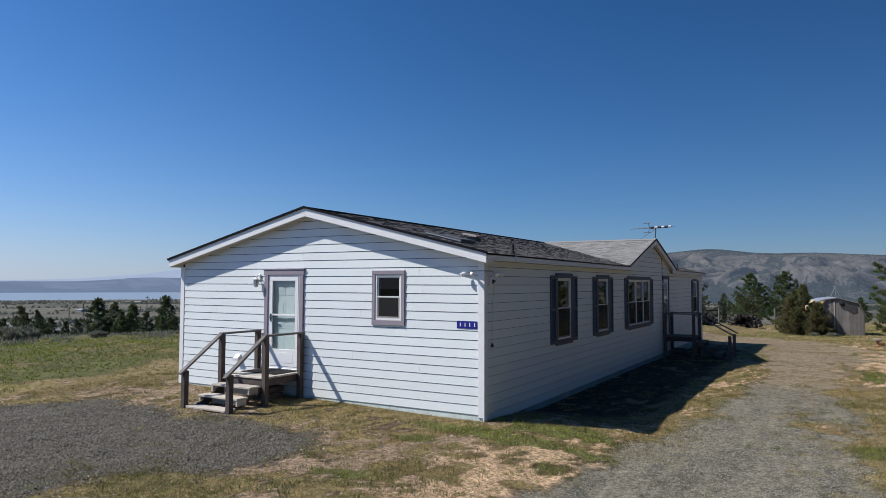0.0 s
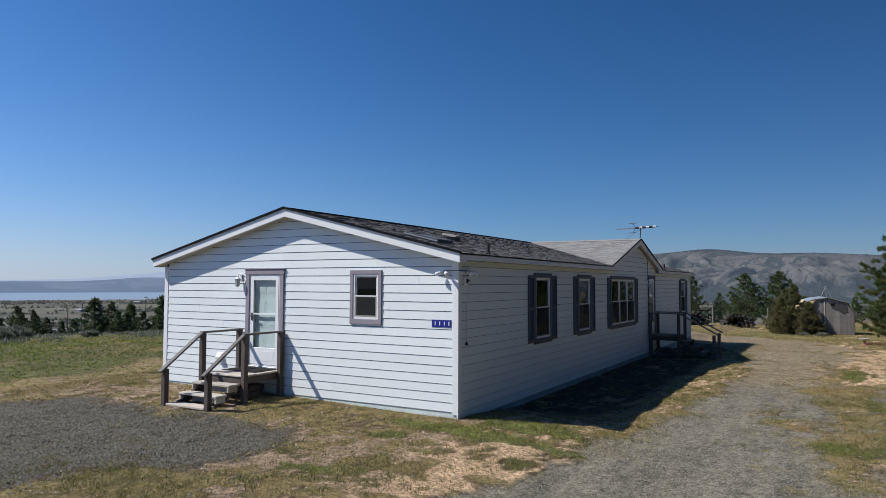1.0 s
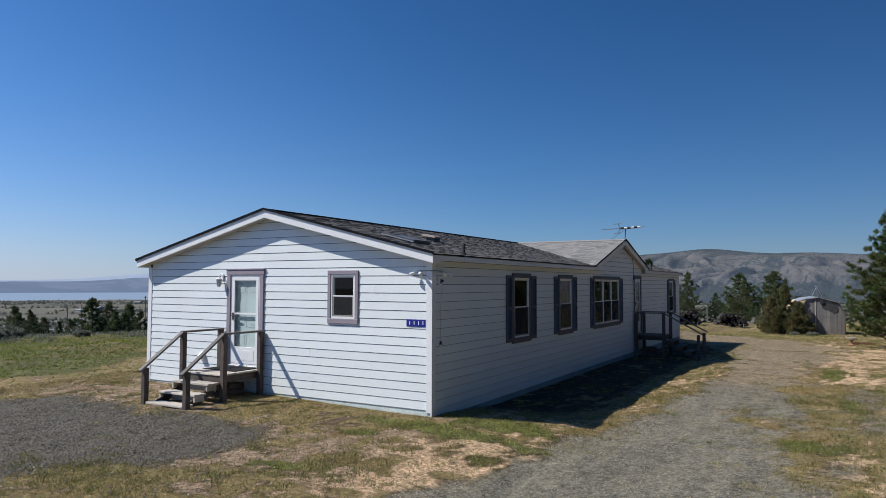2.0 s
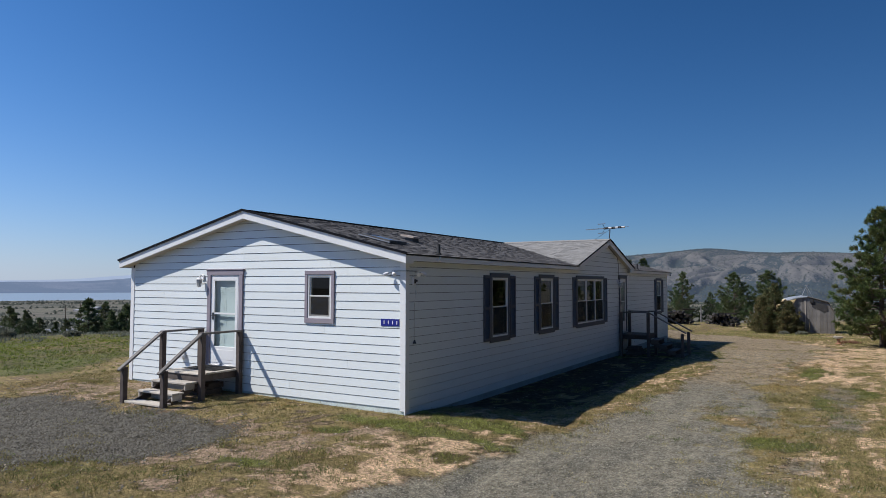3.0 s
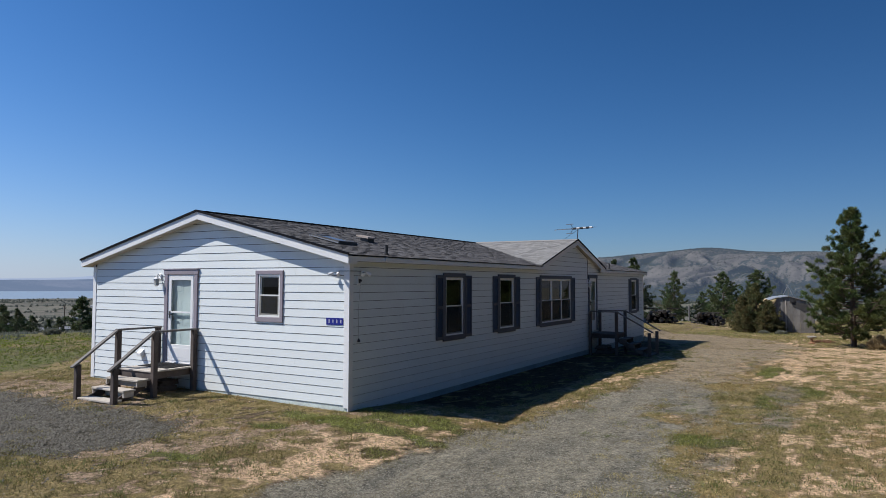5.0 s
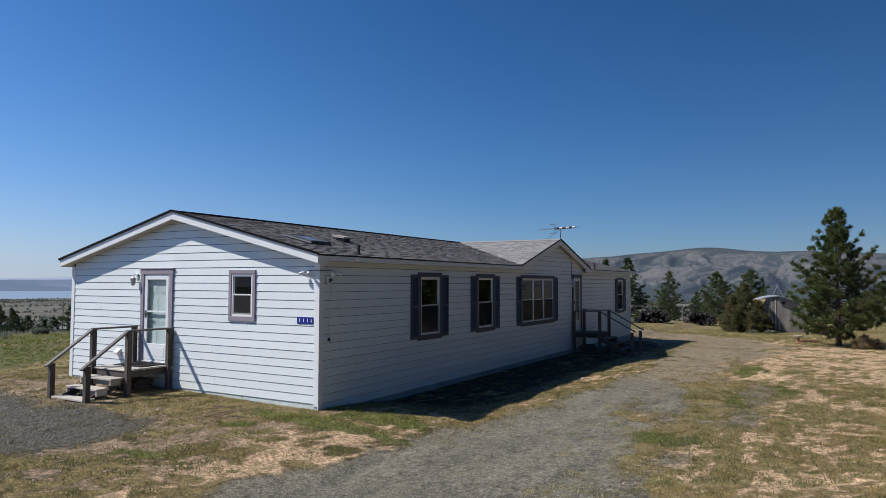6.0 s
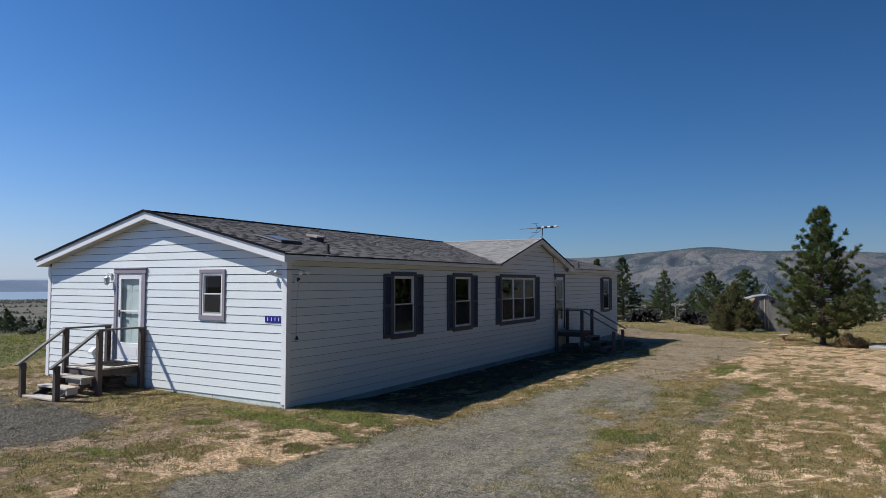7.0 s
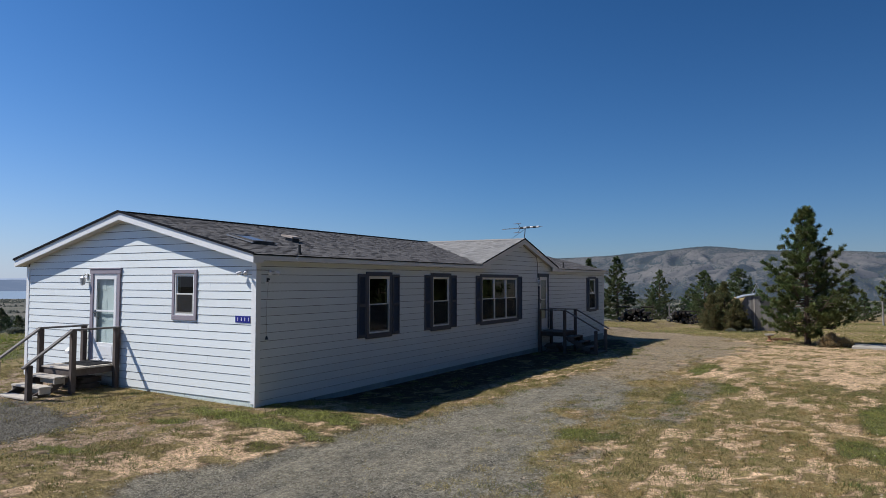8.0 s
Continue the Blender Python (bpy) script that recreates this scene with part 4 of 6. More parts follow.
def window(number, hole, at, trim, units, shutters, head=0.0, glazing=DUSKY):
    """A row of single-hung windows in one trimmed opening, with shutters where it has them."""
    u0, u1, z0, z1 = hole
    win = thing(f"window_{number}", label="white vinyl window with " + ("slate-blue shutters and trim" if shutters else "mauve-grey trim"), category="window", kind="structure")
    k = 0.105 if shutters else 0.08
    boxed("head_trim", (u0 - head, 0.0, z1 - k), (u1 + head, 0.052, z1), trim, win, at, 0.005)
    boxed("sill_trim", (u0, 0.0, z0), (u1, 0.052, z0 + k + 0.02), trim, win, at, 0.005)
    boxed("side_trim", (u0, 0.0, z0 + k + 0.021), (u0 + k, 0.048, z1 - k - 0.001), trim, win, at, 0.005)
    boxed("side_trim", (u1 - k, 0.0, z0 + k + 0.021), (u1, 0.048, z1 - k - 0.001), trim, win, at, 0.005)
    a, b, c, d = u0 + k + 0.001, u1 - k - 0.001, z0 + k + 0.022, z1 - k - 0.001
    span = (b - a) / units
    for i in range(units):
        p, q = a + i * span, a + (i + 1) * span
        fr = sash_frame("window_frame", p, q, c, d, -0.09, 0.034, 0.035, at, VINYL, win)
        mid = (c + d) / 2
        top = sash_frame("upper_sash", p + 0.036, q - 0.036, mid - 0.02, d - 0.036, -0.020, 0.010, 0.028, at, VINYL, win)
        bot = sash_frame("lower_sash", p + 0.036, q - 0.036, c + 0.036, mid + 0.022, 0.011, 0.028, 0.034, at, VINYL, win)
        pane("pane", p + 0.066, q - 0.066, mid + 0.01, d - 0.066, -0.002, at, glazing, top)
        pane("pane", p + 0.072, q - 0.072, c + 0.072, mid - 0.014, 0.018, at, glazing, bot)
        pane("insect_screen", p + 0.04, q - 0.04, c + 0.04, mid, 0.031, at, SCREENED, win, "dark fine insect screen")
    if shutters:
        for s, e in ((u0 - 0.34, u0 - 0.012), (u1 + 0.012, u1 + 0.34)):
            sh = thing("shutter", label="slate-blue louvred shutter")
            sh.parent = win
            lo_, hi_ = z0 + 0.045, z1 - 0.055
            bm = bmesh.new()
            box(bm, (s, 0.022, lo_), (s + 0.045, 0.052, hi_), at, 0.003)
            box(bm, (e - 0.045, 0.022, lo_), (e, 0.052, hi_), at, 0.003)
            for zz in (lo_, (lo_ + hi_) / 2 - 0.03, hi_ - 0.07):
                box(bm, (s + 0.046, 0.022, zz), (e - 0.046, 0.051, zz + 0.07), at)
            box(bm, (s + 0.046, 0.0225, lo_ + 0.03), (e - 0.046, 0.026, hi_ - 0.03), at)
            part("shutter_frame", bm, SLATE, sh)
            bm = bmesh.new()
            zz = lo_ + 0.08
            while zz < hi_ - 0.09:
                q = [(s + 0.046, 0.027, zz + 0.03), (e - 0.046, 0.027, zz + 0.03), (e - 0.046, 0.046, zz), (s + 0.046, 0.046, zz)]
                bm.faces.new([bm.verts.new(at(*v)) for v in q])
                zz += 0.034
            part("louvres", bm, SLATE, sh)
    return win


window(1, GABLE_HOLES[1], GABLE, MAUVE, 1, False, 0.0, DIM)
window(2, SIDE_HOLES[0], SIDE, SLATE, 1, True)
window(3, SIDE_HOLES[1], SIDE, SLATE, 1, True)
window(4, SIDE_HOLES[2], SIDE, SLATE, 3, True)
window(5, SIDE_HOLES[4], SIDE, SLATE, 1, True)


# White door, the storm glass's sky reflection put into its bluish colour.
ENTRY = paint("sky_tinged_white_door", (0.60, 0.69, 0.73), 0.45, (0.5, 0.55, 0.56), 0.06, 2.0, 40, 0.1)


def door(number, hole, at, trim, label):
    """A panelled entry door behind a full-view storm door."""
    u0, u1, z0, z1 = hole
    dr_ = thing(f"door_{number}", label=label, category="door", kind="structure")
    k = 0.11
    boxed("head_trim", (u0 - 0.02, 0.0, z1 - k), (u1 + 0.02, 0.058, z1), trim, dr_, at, 0.005)
    boxed("head_cap", (u0 - 0.035, 0.0, z1 + 0.001), (u1 + 0.035, 0.075, z1 + 0.022), trim, dr_, at, 0.004)
    boxed("side_trim", (u0, 0.0, z0), (u0 + k, 0.054, z1 - k - 0.001), trim, dr_, at, 0.005)
    boxed("side_trim", (u1 - k, 0.0, z0), (u1, 0.054, z1 - k - 0.001), trim, dr_, at, 0.005)
    a, b, c, d = u0 + k + 0.002, u1 - k - 0.002, z0 + 0.03, z1 - k - 0.002
    boxed("threshold", (a, -0.10, z0 - 0.02), (b, 0.075, z0 + 0.028), METAL, dr_, at, 0.004)
    sash_frame("jamb", a, b, c, d, -0.10, 0.03, 0.035, at, WHITE, dr_)
    storm = thing("storm_door", label="white storm door with full glass and a dark handle")
    storm.parent = dr_
    p, q = a + 0.037, b - 0.037
    bm = bmesh.new()
    lo_, hi_ = c + 0.04, d - 0.04
    g0, g1 = lo_ + 0.36, hi_ - 0.085
    box(bm, (p, 0.004, lo_), (q, 0.038, g0), at, 0.003)
    box(bm, (p, 0.004, g1), (q, 0.038, hi_), at, 0.003)
    box(bm, (p, 0.004, g0 + 0.001), (p + 0.085, 0.038, g1 - 0.001), at, 0.003)
    box(bm, (q - 0.085, 0.004, g0 + 0.001), (q, 0.038, g1 - 0.001), at, 0.003)
    box(bm, (p + 0.086, 0.006, (g0 + g1) / 2 - 0.018), (q - 0.086, 0.036, (g0 + g1) / 2 + 0.018), at, 0.002)
    part("frame", bm, WHITE, storm)
    box_ = bmesh.new()
    box(box_, (p + 0.12, 0.0381, lo_ + 0.07), (q - 0.12, 0.042, g0 - 0.07), at, 0.002)
    part("kick_panel", box_, WHITE, storm)
    pane("upper_pane", p + 0.08, q - 0.08, (g0 + g1) / 2, g1, 0.022, at, GLASS, storm)
    pane("lower_pane", p + 0.08, q - 0.08, g0, (g0 + g1) / 2, 0.018, at, GLASS, storm)
    bm = bmesh.new()
    box(bm, (p + 0.02, 0.0385, (g0 + g1) / 2 - 0.14), (p + 0.065, 0.05, (g0 + g1) / 2 + 0.02), at, 0.004)
    box(bm, (p + 0.03, 0.05, (g0 + g1) / 2 - 0.06), (p + 0.14, 0.075, (g0 + g1) / 2 - 0.035), at, 0.004)
    part("handle", bm, DARK_METAL, storm, "dark lever handle")
    entry = thing("entry_door", label="white six-panel entry door")
    entry.parent = dr_
    boxed("leaf", (p, -0.085, c + 0.005), (q, -0.045, d - 0.036), ENTRY, entry, at, 0.003)
    w = (q - p)
    for col in (0, 1):
        for r0, r1 in ((0.08, 0.36), (0.42, 0.72), (0.78, 0.94)):
            e, f = p + w * (0.13 + 0.40 * col), p + w * (0.47 + 0.40 * col)
            h = d - c
            bm = bmesh.new()
            box(bm, (e, -0.0449, c + h * r0), (f, -0.041, c + h * r1), at)
            box(bm, (e + 0.05, -0.0409, c + h * r0 + 0.05), (f - 0.05, -0.037, c + h * r1 - 0.05), at, 0.002)
            part("panel", bm, ENTRY, entry)
    part("knob", ball(bmesh.new(), at(p + 0.06, -0.02, c + 0.95), 0.026), METAL, entry, "metal knob")
    return dr_


door(1, GABLE_HOLES[0], GABLE, MAUVE, "white panelled door behind a storm door, mauve-grey trim")
door(2, SIDE_HOLES[3], SIDE, SLATE, "white panelled door behind a storm door, slate-blue trim")


# ---- stoops ----
def stoop(m, top, drop, label, run=0.90, treads=3, braced=True, planks=TREAD):
    """A timber stoop: x along the wall, y out from it, z up from the ground; deck at top, treads down to the ground at drop."""
    st = thing("stoop", m, label, "stoop", "wooden stoops")
    wide, deep = 1.135, 1.08
    n = 8
    for i in range(n):
        a = 0.02 + i * deep / n
        jog = rng.uniform(-0.012, 0.012)
        boxed("deck_board", (-0.03 + jog, a, top - 0.036), (wide + 0.03 + jog, a + deep / n - 0.012, top + rng.uniform(-0.003, 0.003)), planks, st, bevel=0.005)
    for x in (0.05, wide - 0.05):
        boxed("joist", (x - 0.02, 0.03, top - 0.18), (x + 0.02, deep - 0.02, top - 0.037), WOOD, st)
    boxed("rim_joist", (0.075, deep - 0.055, top - 0.18), (wide - 0.075, deep - 0.015, top - 0.037), WOOD, st)
    for s, y in ((0, 0.08), (1, 0.08), (0, deep), (1, deep)):
        x = -0.045 if s == 0 else wide + 0.045
        boxed("post", (x - 0.052, y - 0.052, drop - 0.12), (x + 0.052, y + 0.052, top + 0.80), WOOD, st, bevel=0.006)
    end = deep + run
    for x in (-0.045, wide + 0.045):
        boxed("post", (x - 0.052, end - 0.052, drop - 0.12), (x + 0.052, end + 0.052, top + 0.16 + (drop + 0.08) * 0.3), WOOD, st, bevel=0.006)
        part("handrail", beam(bmesh.new(), (x, 0.02, top + 0.82), (x, deep + 0.05, top + 0.82), 0.10, 0.04), RAIL, st)
        part("handrail", beam(bmesh.new(), (x, deep + 0.0, top + 0.83), (x, end + 0.13, top + 0.105), 0.10, 0.04), RAIL, st)
    rise = (top - drop - 0.06) / (treads + 0.0)
    for i in range(treads):
        y0 = deep + 0.06 + i * 0.30
        z = top - rise * (i + 1) + 0.02
        for k in range(2):
            j = rng.uniform(-0.03, 0.03)
            boxed("tread", (0.03 + j, y0 + k * 0.145, z - 0.04), (wide - 0.03 + j, y0 + k * 0.145 + 0.138, z), planks, st, bevel=0.006)
        foot = max(drop - 0.12, z - rise - 0.02)
        boxed("riser", (0.09, y0 + 0.012, foot), (wide - 0.09, y0 + 0.036, z - 0.041), planks, st, bevel=0.003)
        for x in (0.04, wide - 0.085):
            boxed("step_bearer", (x, y0 + 0.04, drop - 0.12 if i == treads - 1 else z - 0.15), (x + 0.045, y0 + 0.27, z - 0.041), planks, st)
    for x in (0.12, wide - 0.12):
        part("stringer", beam(bmesh.new(), (x, deep, top - 0.22), (x, end, drop - 0.06), 0.04, 0.15), WOOD, st)
    if braced:
        part("brace", beam(bmesh.new(), (wide - 0.02, 0.12, drop + 0.05), (wide - 0.02, deep - 0.1, top - 0.10), 0.035, 0.09), WOOD, st)
    return st


STOOP1 = pose(-4.28, -0.035, 0, 0, 0, 180)
stoop(STOOP1, 0.49, -0.09, "weathered brown timber stoop with steps and handrails")
mat_ob = thing("door_mat", STOOP1 @ pose(0.08, 0.06, 0.494), "black ribbed rubber mat on the stoop", "mat")
boxed("mat", (0, 0, 0), (0.97, 0.62, 0.012), RUBBER, mat_ob, bevel=0.004)
for i in range(10):
    boxed("rib", (0.03 + i * 0.093, 0.02, 0.012), (0.075 + i * 0.093, 0.60, 0.017), RUBBER, mat_ob, bevel=0)
STOOP2 = pose(0.035, 15.84, 0, 0, 0, -90)
# Planks darker than the first stoop's, with the shade put into their colour.
stoop(STOOP2, 0.46, -0.34, "weathered timber stoop at the front door, planks in painted shade", 1.2, 4, False, paint("shaded_worn_plank", (0.13, 0.105, 0.09), 0.9, (0.07, 0.055, 0.047), 0.25, 5, 30, 0.5, (1, 6, 6), vary=0.18))
for base, label in ((STOOP2 @ pose(0.2, 0.15, -0.36), "dark offcuts of timber stored under the stoop"), (STOOP1 @ pose(0.28, 0.16, -0.12), "brown broken boards lying under the stoop")):
    spare = thing("board_stack", base, label, "boards", "timber offcuts")
    for k in range(5):
        boxed("offcut", (0.03 * (k % 2), 0.02 + 0.03 * (k % 3), 0.02 + k * 0.062), (0.75 - 0.05 * (k % 3), 0.62 - 0.04 * k, 0.075 + k * 0.062), WOOD, spare, bevel=0.004)

# ---- fixtures on the walls ----
def coach_lamp(m, label):
    lamp = thing("wall_lamp", m, label, "lamp", "wall lamps")
    boxed("back_plate", (-0.06, 0.0, 0.06), (0.06, 0.025, 0.24), WHITE, lamp, bevel=0.01)
    part("arm", rod(rod(bmesh.new(), (0, 0.02, 0.17), (0, 0.10, 0.22), 0.012), (0, 0.10, 0.22), (0, 0.14, 0.14), 0.012), WHITE, lamp)
    part("roof", rod(bmesh.new(), (0, 0.14, 0.08), (0, 0.14, 0.15), 0.10, 0.02, 6), WHITE, lamp)
    part("glass_body", rod(bmesh.new(), (0, 0.14, -0.12), (0, 0.14, 0.078), 0.055, 0.085, 6), paint("lamp_glass", (0.45, 0.47, 0.47), 0.1), lamp, "clouded glass")
    part("base", rod(bmesh.new(), (0, 0.14, -0.15), (0, 0.14, -0.121), 0.035, 0.06, 6), WHITE, lamp)
    bm = bmesh.new()
    for k in range(6):
        a = math.tau * k / 6
        rod(bm, (0.057 * math.cos(a), 0.14 + 0.057 * math.sin(a), -0.12), (0.088 * math.cos(a), 0.14 + 0.088 * math.sin(a), 0.078), 0.006, sides=4)
    part("ribs", bm, WHITE, lamp)
    return lamp


coach_lamp(pose(-5.53, -0.03, 2.37, 0, 0, 180) @ Matrix.Scale(0.76, 4), "white lantern wall lamp beside the door")
coach_lamp(pose(0.03, 14.55, 2.31, 0, 0, -90) @ Matrix.Scale(0.8, 4), "white lantern wall lamp beside the front door")


def flood_light(m, label, shell=WHITE):
    fl = thing("flood_light", m, label, "lamp", "flood lights")
    part("plate", rod(bmesh.new(), (0, 0, 0), (0, 0.03, 0), 0.055, sides=16), shell, fl)
    for sx in (-1, 1):
        hd = part("lamp_head", rod(ball(bmesh.new(), (sx * 0.11, 0.13, -0.03), 0.045), (sx * 0.11, 0.13, -0.03), (sx * 0.19, 0.20, -0.08), 0.045, 0.062, 14), shell, fl)
        part("lens", rod(bmesh.new(), (sx * 0.19, 0.20, -0.08), (sx * 0.196, 0.205, -0.084), 0.055, 0.05, 14), VINYL, hd)
        part("swivel", rod(bmesh.new(), (0, 0.03, 0), (sx * 0.11, 0.13, -0.03), 0.012), METAL, fl)
    return fl


flood_light(pose(-0.26, -0.03, 2.56, 0, 0, 180) @ Matrix.Scale(0.62, 4), "white twin flood light under the gable corner")
flood_light(pose(0.03, 0.34, 2.57, 0, 0, -90) @ Matrix.Scale(0.68, 4), "grey twin flood light under the eave", VINYL)
boxed_cable = thing("light_cable", label="thin grey cable run round the house corner", category="cable")
part("cable", rod(rod(bmesh.new(), (-0.28, -0.045, 2.585), (0.045, -0.045, 2.585), 0.006, sides=6), (0.045, -0.045, 2.585), (0.045, 0.34, 2.585), 0.006, sides=6), DARK_METAL, boxed_cable)
ob = thing("outlet_box", pose(0.03, 0.24, 2.40, 0, 0, -90), "grey outdoor outlet box with a hanging cord", "outlet")
boxed("box", (-0.05, 0, -0.075), (0.05, 0.035, 0.075), VINYL, ob, bevel=0.006)
boxed("socket", (-0.03, 0.0351, -0.05), (0.03, 0.05, 0.03), DARK_METAL, ob)
part("plug", box(bmesh.new(), (-0.02, 0.051, -0.02), (0.02, 0.085, 0.02), bevel=0.005), DARK_METAL, ob)
cord = rod(rod(bmesh.new(), (0, 0.065, 0), (0.012, 0.03, -0.5), 0.004, sides=6), (0.012, 0.03, -0.5), (-0.006, 0.02, -1.16), 0.004, sides=6)
part("cord", cord, METAL, ob)
part("cord_end", rod(bmesh.new(), (-0.006, 0.025, -1.20), (-0.006, 0.025, -1.13), 0.035, 0.012, 10), DARK_METAL, ob)

sign = thing("number_plate", label="blue enamel plate with four white figures on white siding", category="sign")
boxed("plate", (-0.535, 0.028, 1.535), (-0.115, 0.034, 1.672), BLUE, sign, GABLE, 0.002)
for i in range(4):
    u = -0.468 + i * 0.098
    boxed("bar", (u, 0.0341, 1.57), (u + 0.018, 0.036, 1.64), WHITE, sign, GABLE, 0.001)
dry_vent = thing("dryer_vent", label="white hooded dryer vent on the siding", category="vent")
boxed("flange", (-6.215, 0.02, 0.60), (-6.065, 0.032, 0.76), WHITE, dry_vent, GABLE, 0.004)
bm = bmesh.new()
hood = [(-6.21, 0.033, 0.755), (-6.07, 0.033, 0.755), (-6.07, 0.125, 0.67), (-6.21, 0.125, 0.67), (-6.21, 0.033, 0.61), (-6.07, 0.033, 0.61), (-6.07, 0.115, 0.60), (-6.21, 0.115, 0.60)]
vs = [bm.verts.new(GABLE(*v)) for v in hood]
for f in ((0, 1, 2, 3), (3, 2, 6, 7), (0, 3, 7, 4), (1, 5, 6, 2), (4, 7, 6, 5)):
    bm.faces.new([vs[i] for i in f])
part("hood", bm, WHITE, dry_vent)
ev = thing("eave_vent_cap", label="small round white cap on the eave fascia", category="cap")
part("cap", rod(bmesh.new(), (XR, 0.98, 2.83), (XR + 0.03, 0.98, 2.83), 0.055, 0.05, 16), WHITE, ev)

# television aerial on the dormer's peak
ant = thing("tv_antenna", pose(0.12, 13.12, RIDGE_Z), "old metal television aerial on the roof peak", "antenna")
part("mast", rod(rod(bmesh.new(), (0, 0, -0.15), (0.03, 0.03, 0.20), 0.016), (0.03, 0.03, 0.20), (0.04, 0.04, 0.42), 0.018), DARK_METAL, ant)
part("guy_wire", rod(bmesh.new(), (-0.5, 0.0, 0.02), (0.03, 0.03, 0.36), 0.005, sides=5), DARK_METAL, ant)
bd = Vector((0.95, 0.26, 0.06)).normalized()
bs = Vector((-0.26, 0.95, 0))
c0 = Vector((0.04, 0.04, 0.42))
part("rear_boom", rod(bmesh.new(), c0 - bd * 0.85, c0 - bd * 0.18, 0.009, 0.016), METAL, ant)
for i in range(6):
    a, b = -0.18 + i * 0.115, -0.18 + (i + 1) * 0.115
    part("boom_sleeve", rod(bmesh.new(), c0 + bd * a, c0 + bd * b, 0.034 if i % 2 else 0.040, sides=10), VINYL if i % 2 else DARK_METAL, ant, "white tube" if i % 2 else "black insulator")
part("boom_tip", rod(bmesh.new(), c0 + bd * 0.51, c0 + bd * 0.66, 0.010, 0.006), METAL, ant)
for i in range(8):
    u = -0.82 + i * 0.085
    part("element", rod(bmesh.new(), c0 + bd * u - bs * (0.10 + 0.012 * i), c0 + bd * u + bs * (0.10 + 0.012 * i), 0.011, sides=6), DARK_METAL if i % 2 else METAL, ant)
for i in range(4):
    u = -0.06 + i * 0.19
    part("element", rod(bmesh.new(), c0 + bd * u - bs * 0.22, c0 + bd * u + bs * 0.22, 0.009, sides=6), METAL, ant)
for up in (-0.16, 0.17):
    arm = c0 - bd * 0.22 + Vector((0, 0, up))
    part("reflector_bar", rod(bmesh.new(), arm - bd * 0.20, arm + bd * 0.06, 0.013, sides=6), METAL, ant)
    part("reflector_stay", rod(bmesh.new(), c0 - bd * 0.18, arm - bd * 0.04, 0.008, sides=6), DARK_METAL, ant)

drop_line = thing("antenna_cable", label="thin dark cable from the aerial down to the front door", category="cable")
bm = rod(bmesh.new(), (0.05, DORMER_Y + 0.05, RIDGE_Z - 0.19), (0.05, DORMER_Y + 1.45, RIDGE_Z - 0.62), 0.009, sides=6)
rod(bm, (0.05, DORMER_Y + 1.45, RIDGE_Z - 0.62), (0.045, 14.62, RIDGE_Z - 0.9), 0.009, sides=6)
rod(bm, (0.045, 14.62, RIDGE_Z - 0.9), (0.045, 14.60, 2.5), 0.009, sides=6)
part("cable", bm, DARK_METAL, drop_line)

# ---- shed, log piles, bird bath, slab ----
sx, sy = 5.6, 37.6
shed = thing("shed", pose(sx, sy, z_at(sx, sy), 0, 0, 8), "leaning weathered grey plank shed with torn roof", "shed")
fronts = lambda x: np.interp(x, (-1.0, -0.55, 0.12, 1.24, 1.58), (1.98, 2.14, 2.24, 1.92, 1.22))
n = 13
for i in range(n):
    a, b = -1.0 + i * 2.58 / n, -1.0 + (i + 1) * 2.58 / n - 0.012
    vs = [(a, 0, -0.15), (b, 0, -0.15), (b, 0, float(fronts(b))), (a, 0, float(fronts(a)))]
    dpt = 0.03 + rng.uniform(0, 0.02)
    vs += [(x, y + dpt + 0.0, z) for x, y, z in vs]
    me = mesh_from("plank", [(x, y - (0.02 * rng.random() if k < 4 else 0), z) for k, (x, y, z) in enumerate(vs)], [(0, 1, 2, 3), (7, 6, 5, 4), (0, 4, 5, 1), (1, 5, 6, 2), (2, 6, 7, 3), (3, 7, 4, 0)], BARN)
    attach(new("plank", me), shed)
for i in range(14):
    for x, zt in ((-1.02, 1.95), (1.59, 1.18)):
        boxed("plank", (x - 0.02, 0.06 + i * 0.24, -0.15), (x + 0.02, 0.29 + i * 0.24, zt + rng.uniform(-0.02, 0.02)), BARN, shed, bevel=0)
for p, q, mt, nm, lb in (((-1.05, 1.99), (-0.55, 2.165), TIN, "roof_sheet", "bright metal roof sheet"), ((-0.55, 2.165), (0.12, 2.265), TIN, "roof_sheet", "bright metal roof sheet"), ((0.12, 2.265), (1.26, 1.945), BARN, "roof_sheet", "grey board roof slope"), ((1.26, 1.945), (1.66, 1.12), BARN, "roof_sheet", "grey board roof slope")):
    bm = bmesh.new()
    vs = [bm.verts.new(v) for v in ((p[0], -0.12, p[1]), (q[0], -0.12, q[1]), (q[0], 3.5, q[1]), (p[0], 3.5, p[1]))]
    vs += [bm.verts.new((v.co.x, v.co.y, v.co.z + 0.04)) for v in vs]
    for f in ((0, 1, 2, 3), (7, 6, 5, 4), (0, 4, 5, 1), (1, 5, 6, 2), (2, 6, 7, 3), (3, 7, 4, 0)):
        bm.faces.new([vs[i] for i in f])
    part(nm, bm, mt, shed, lb)
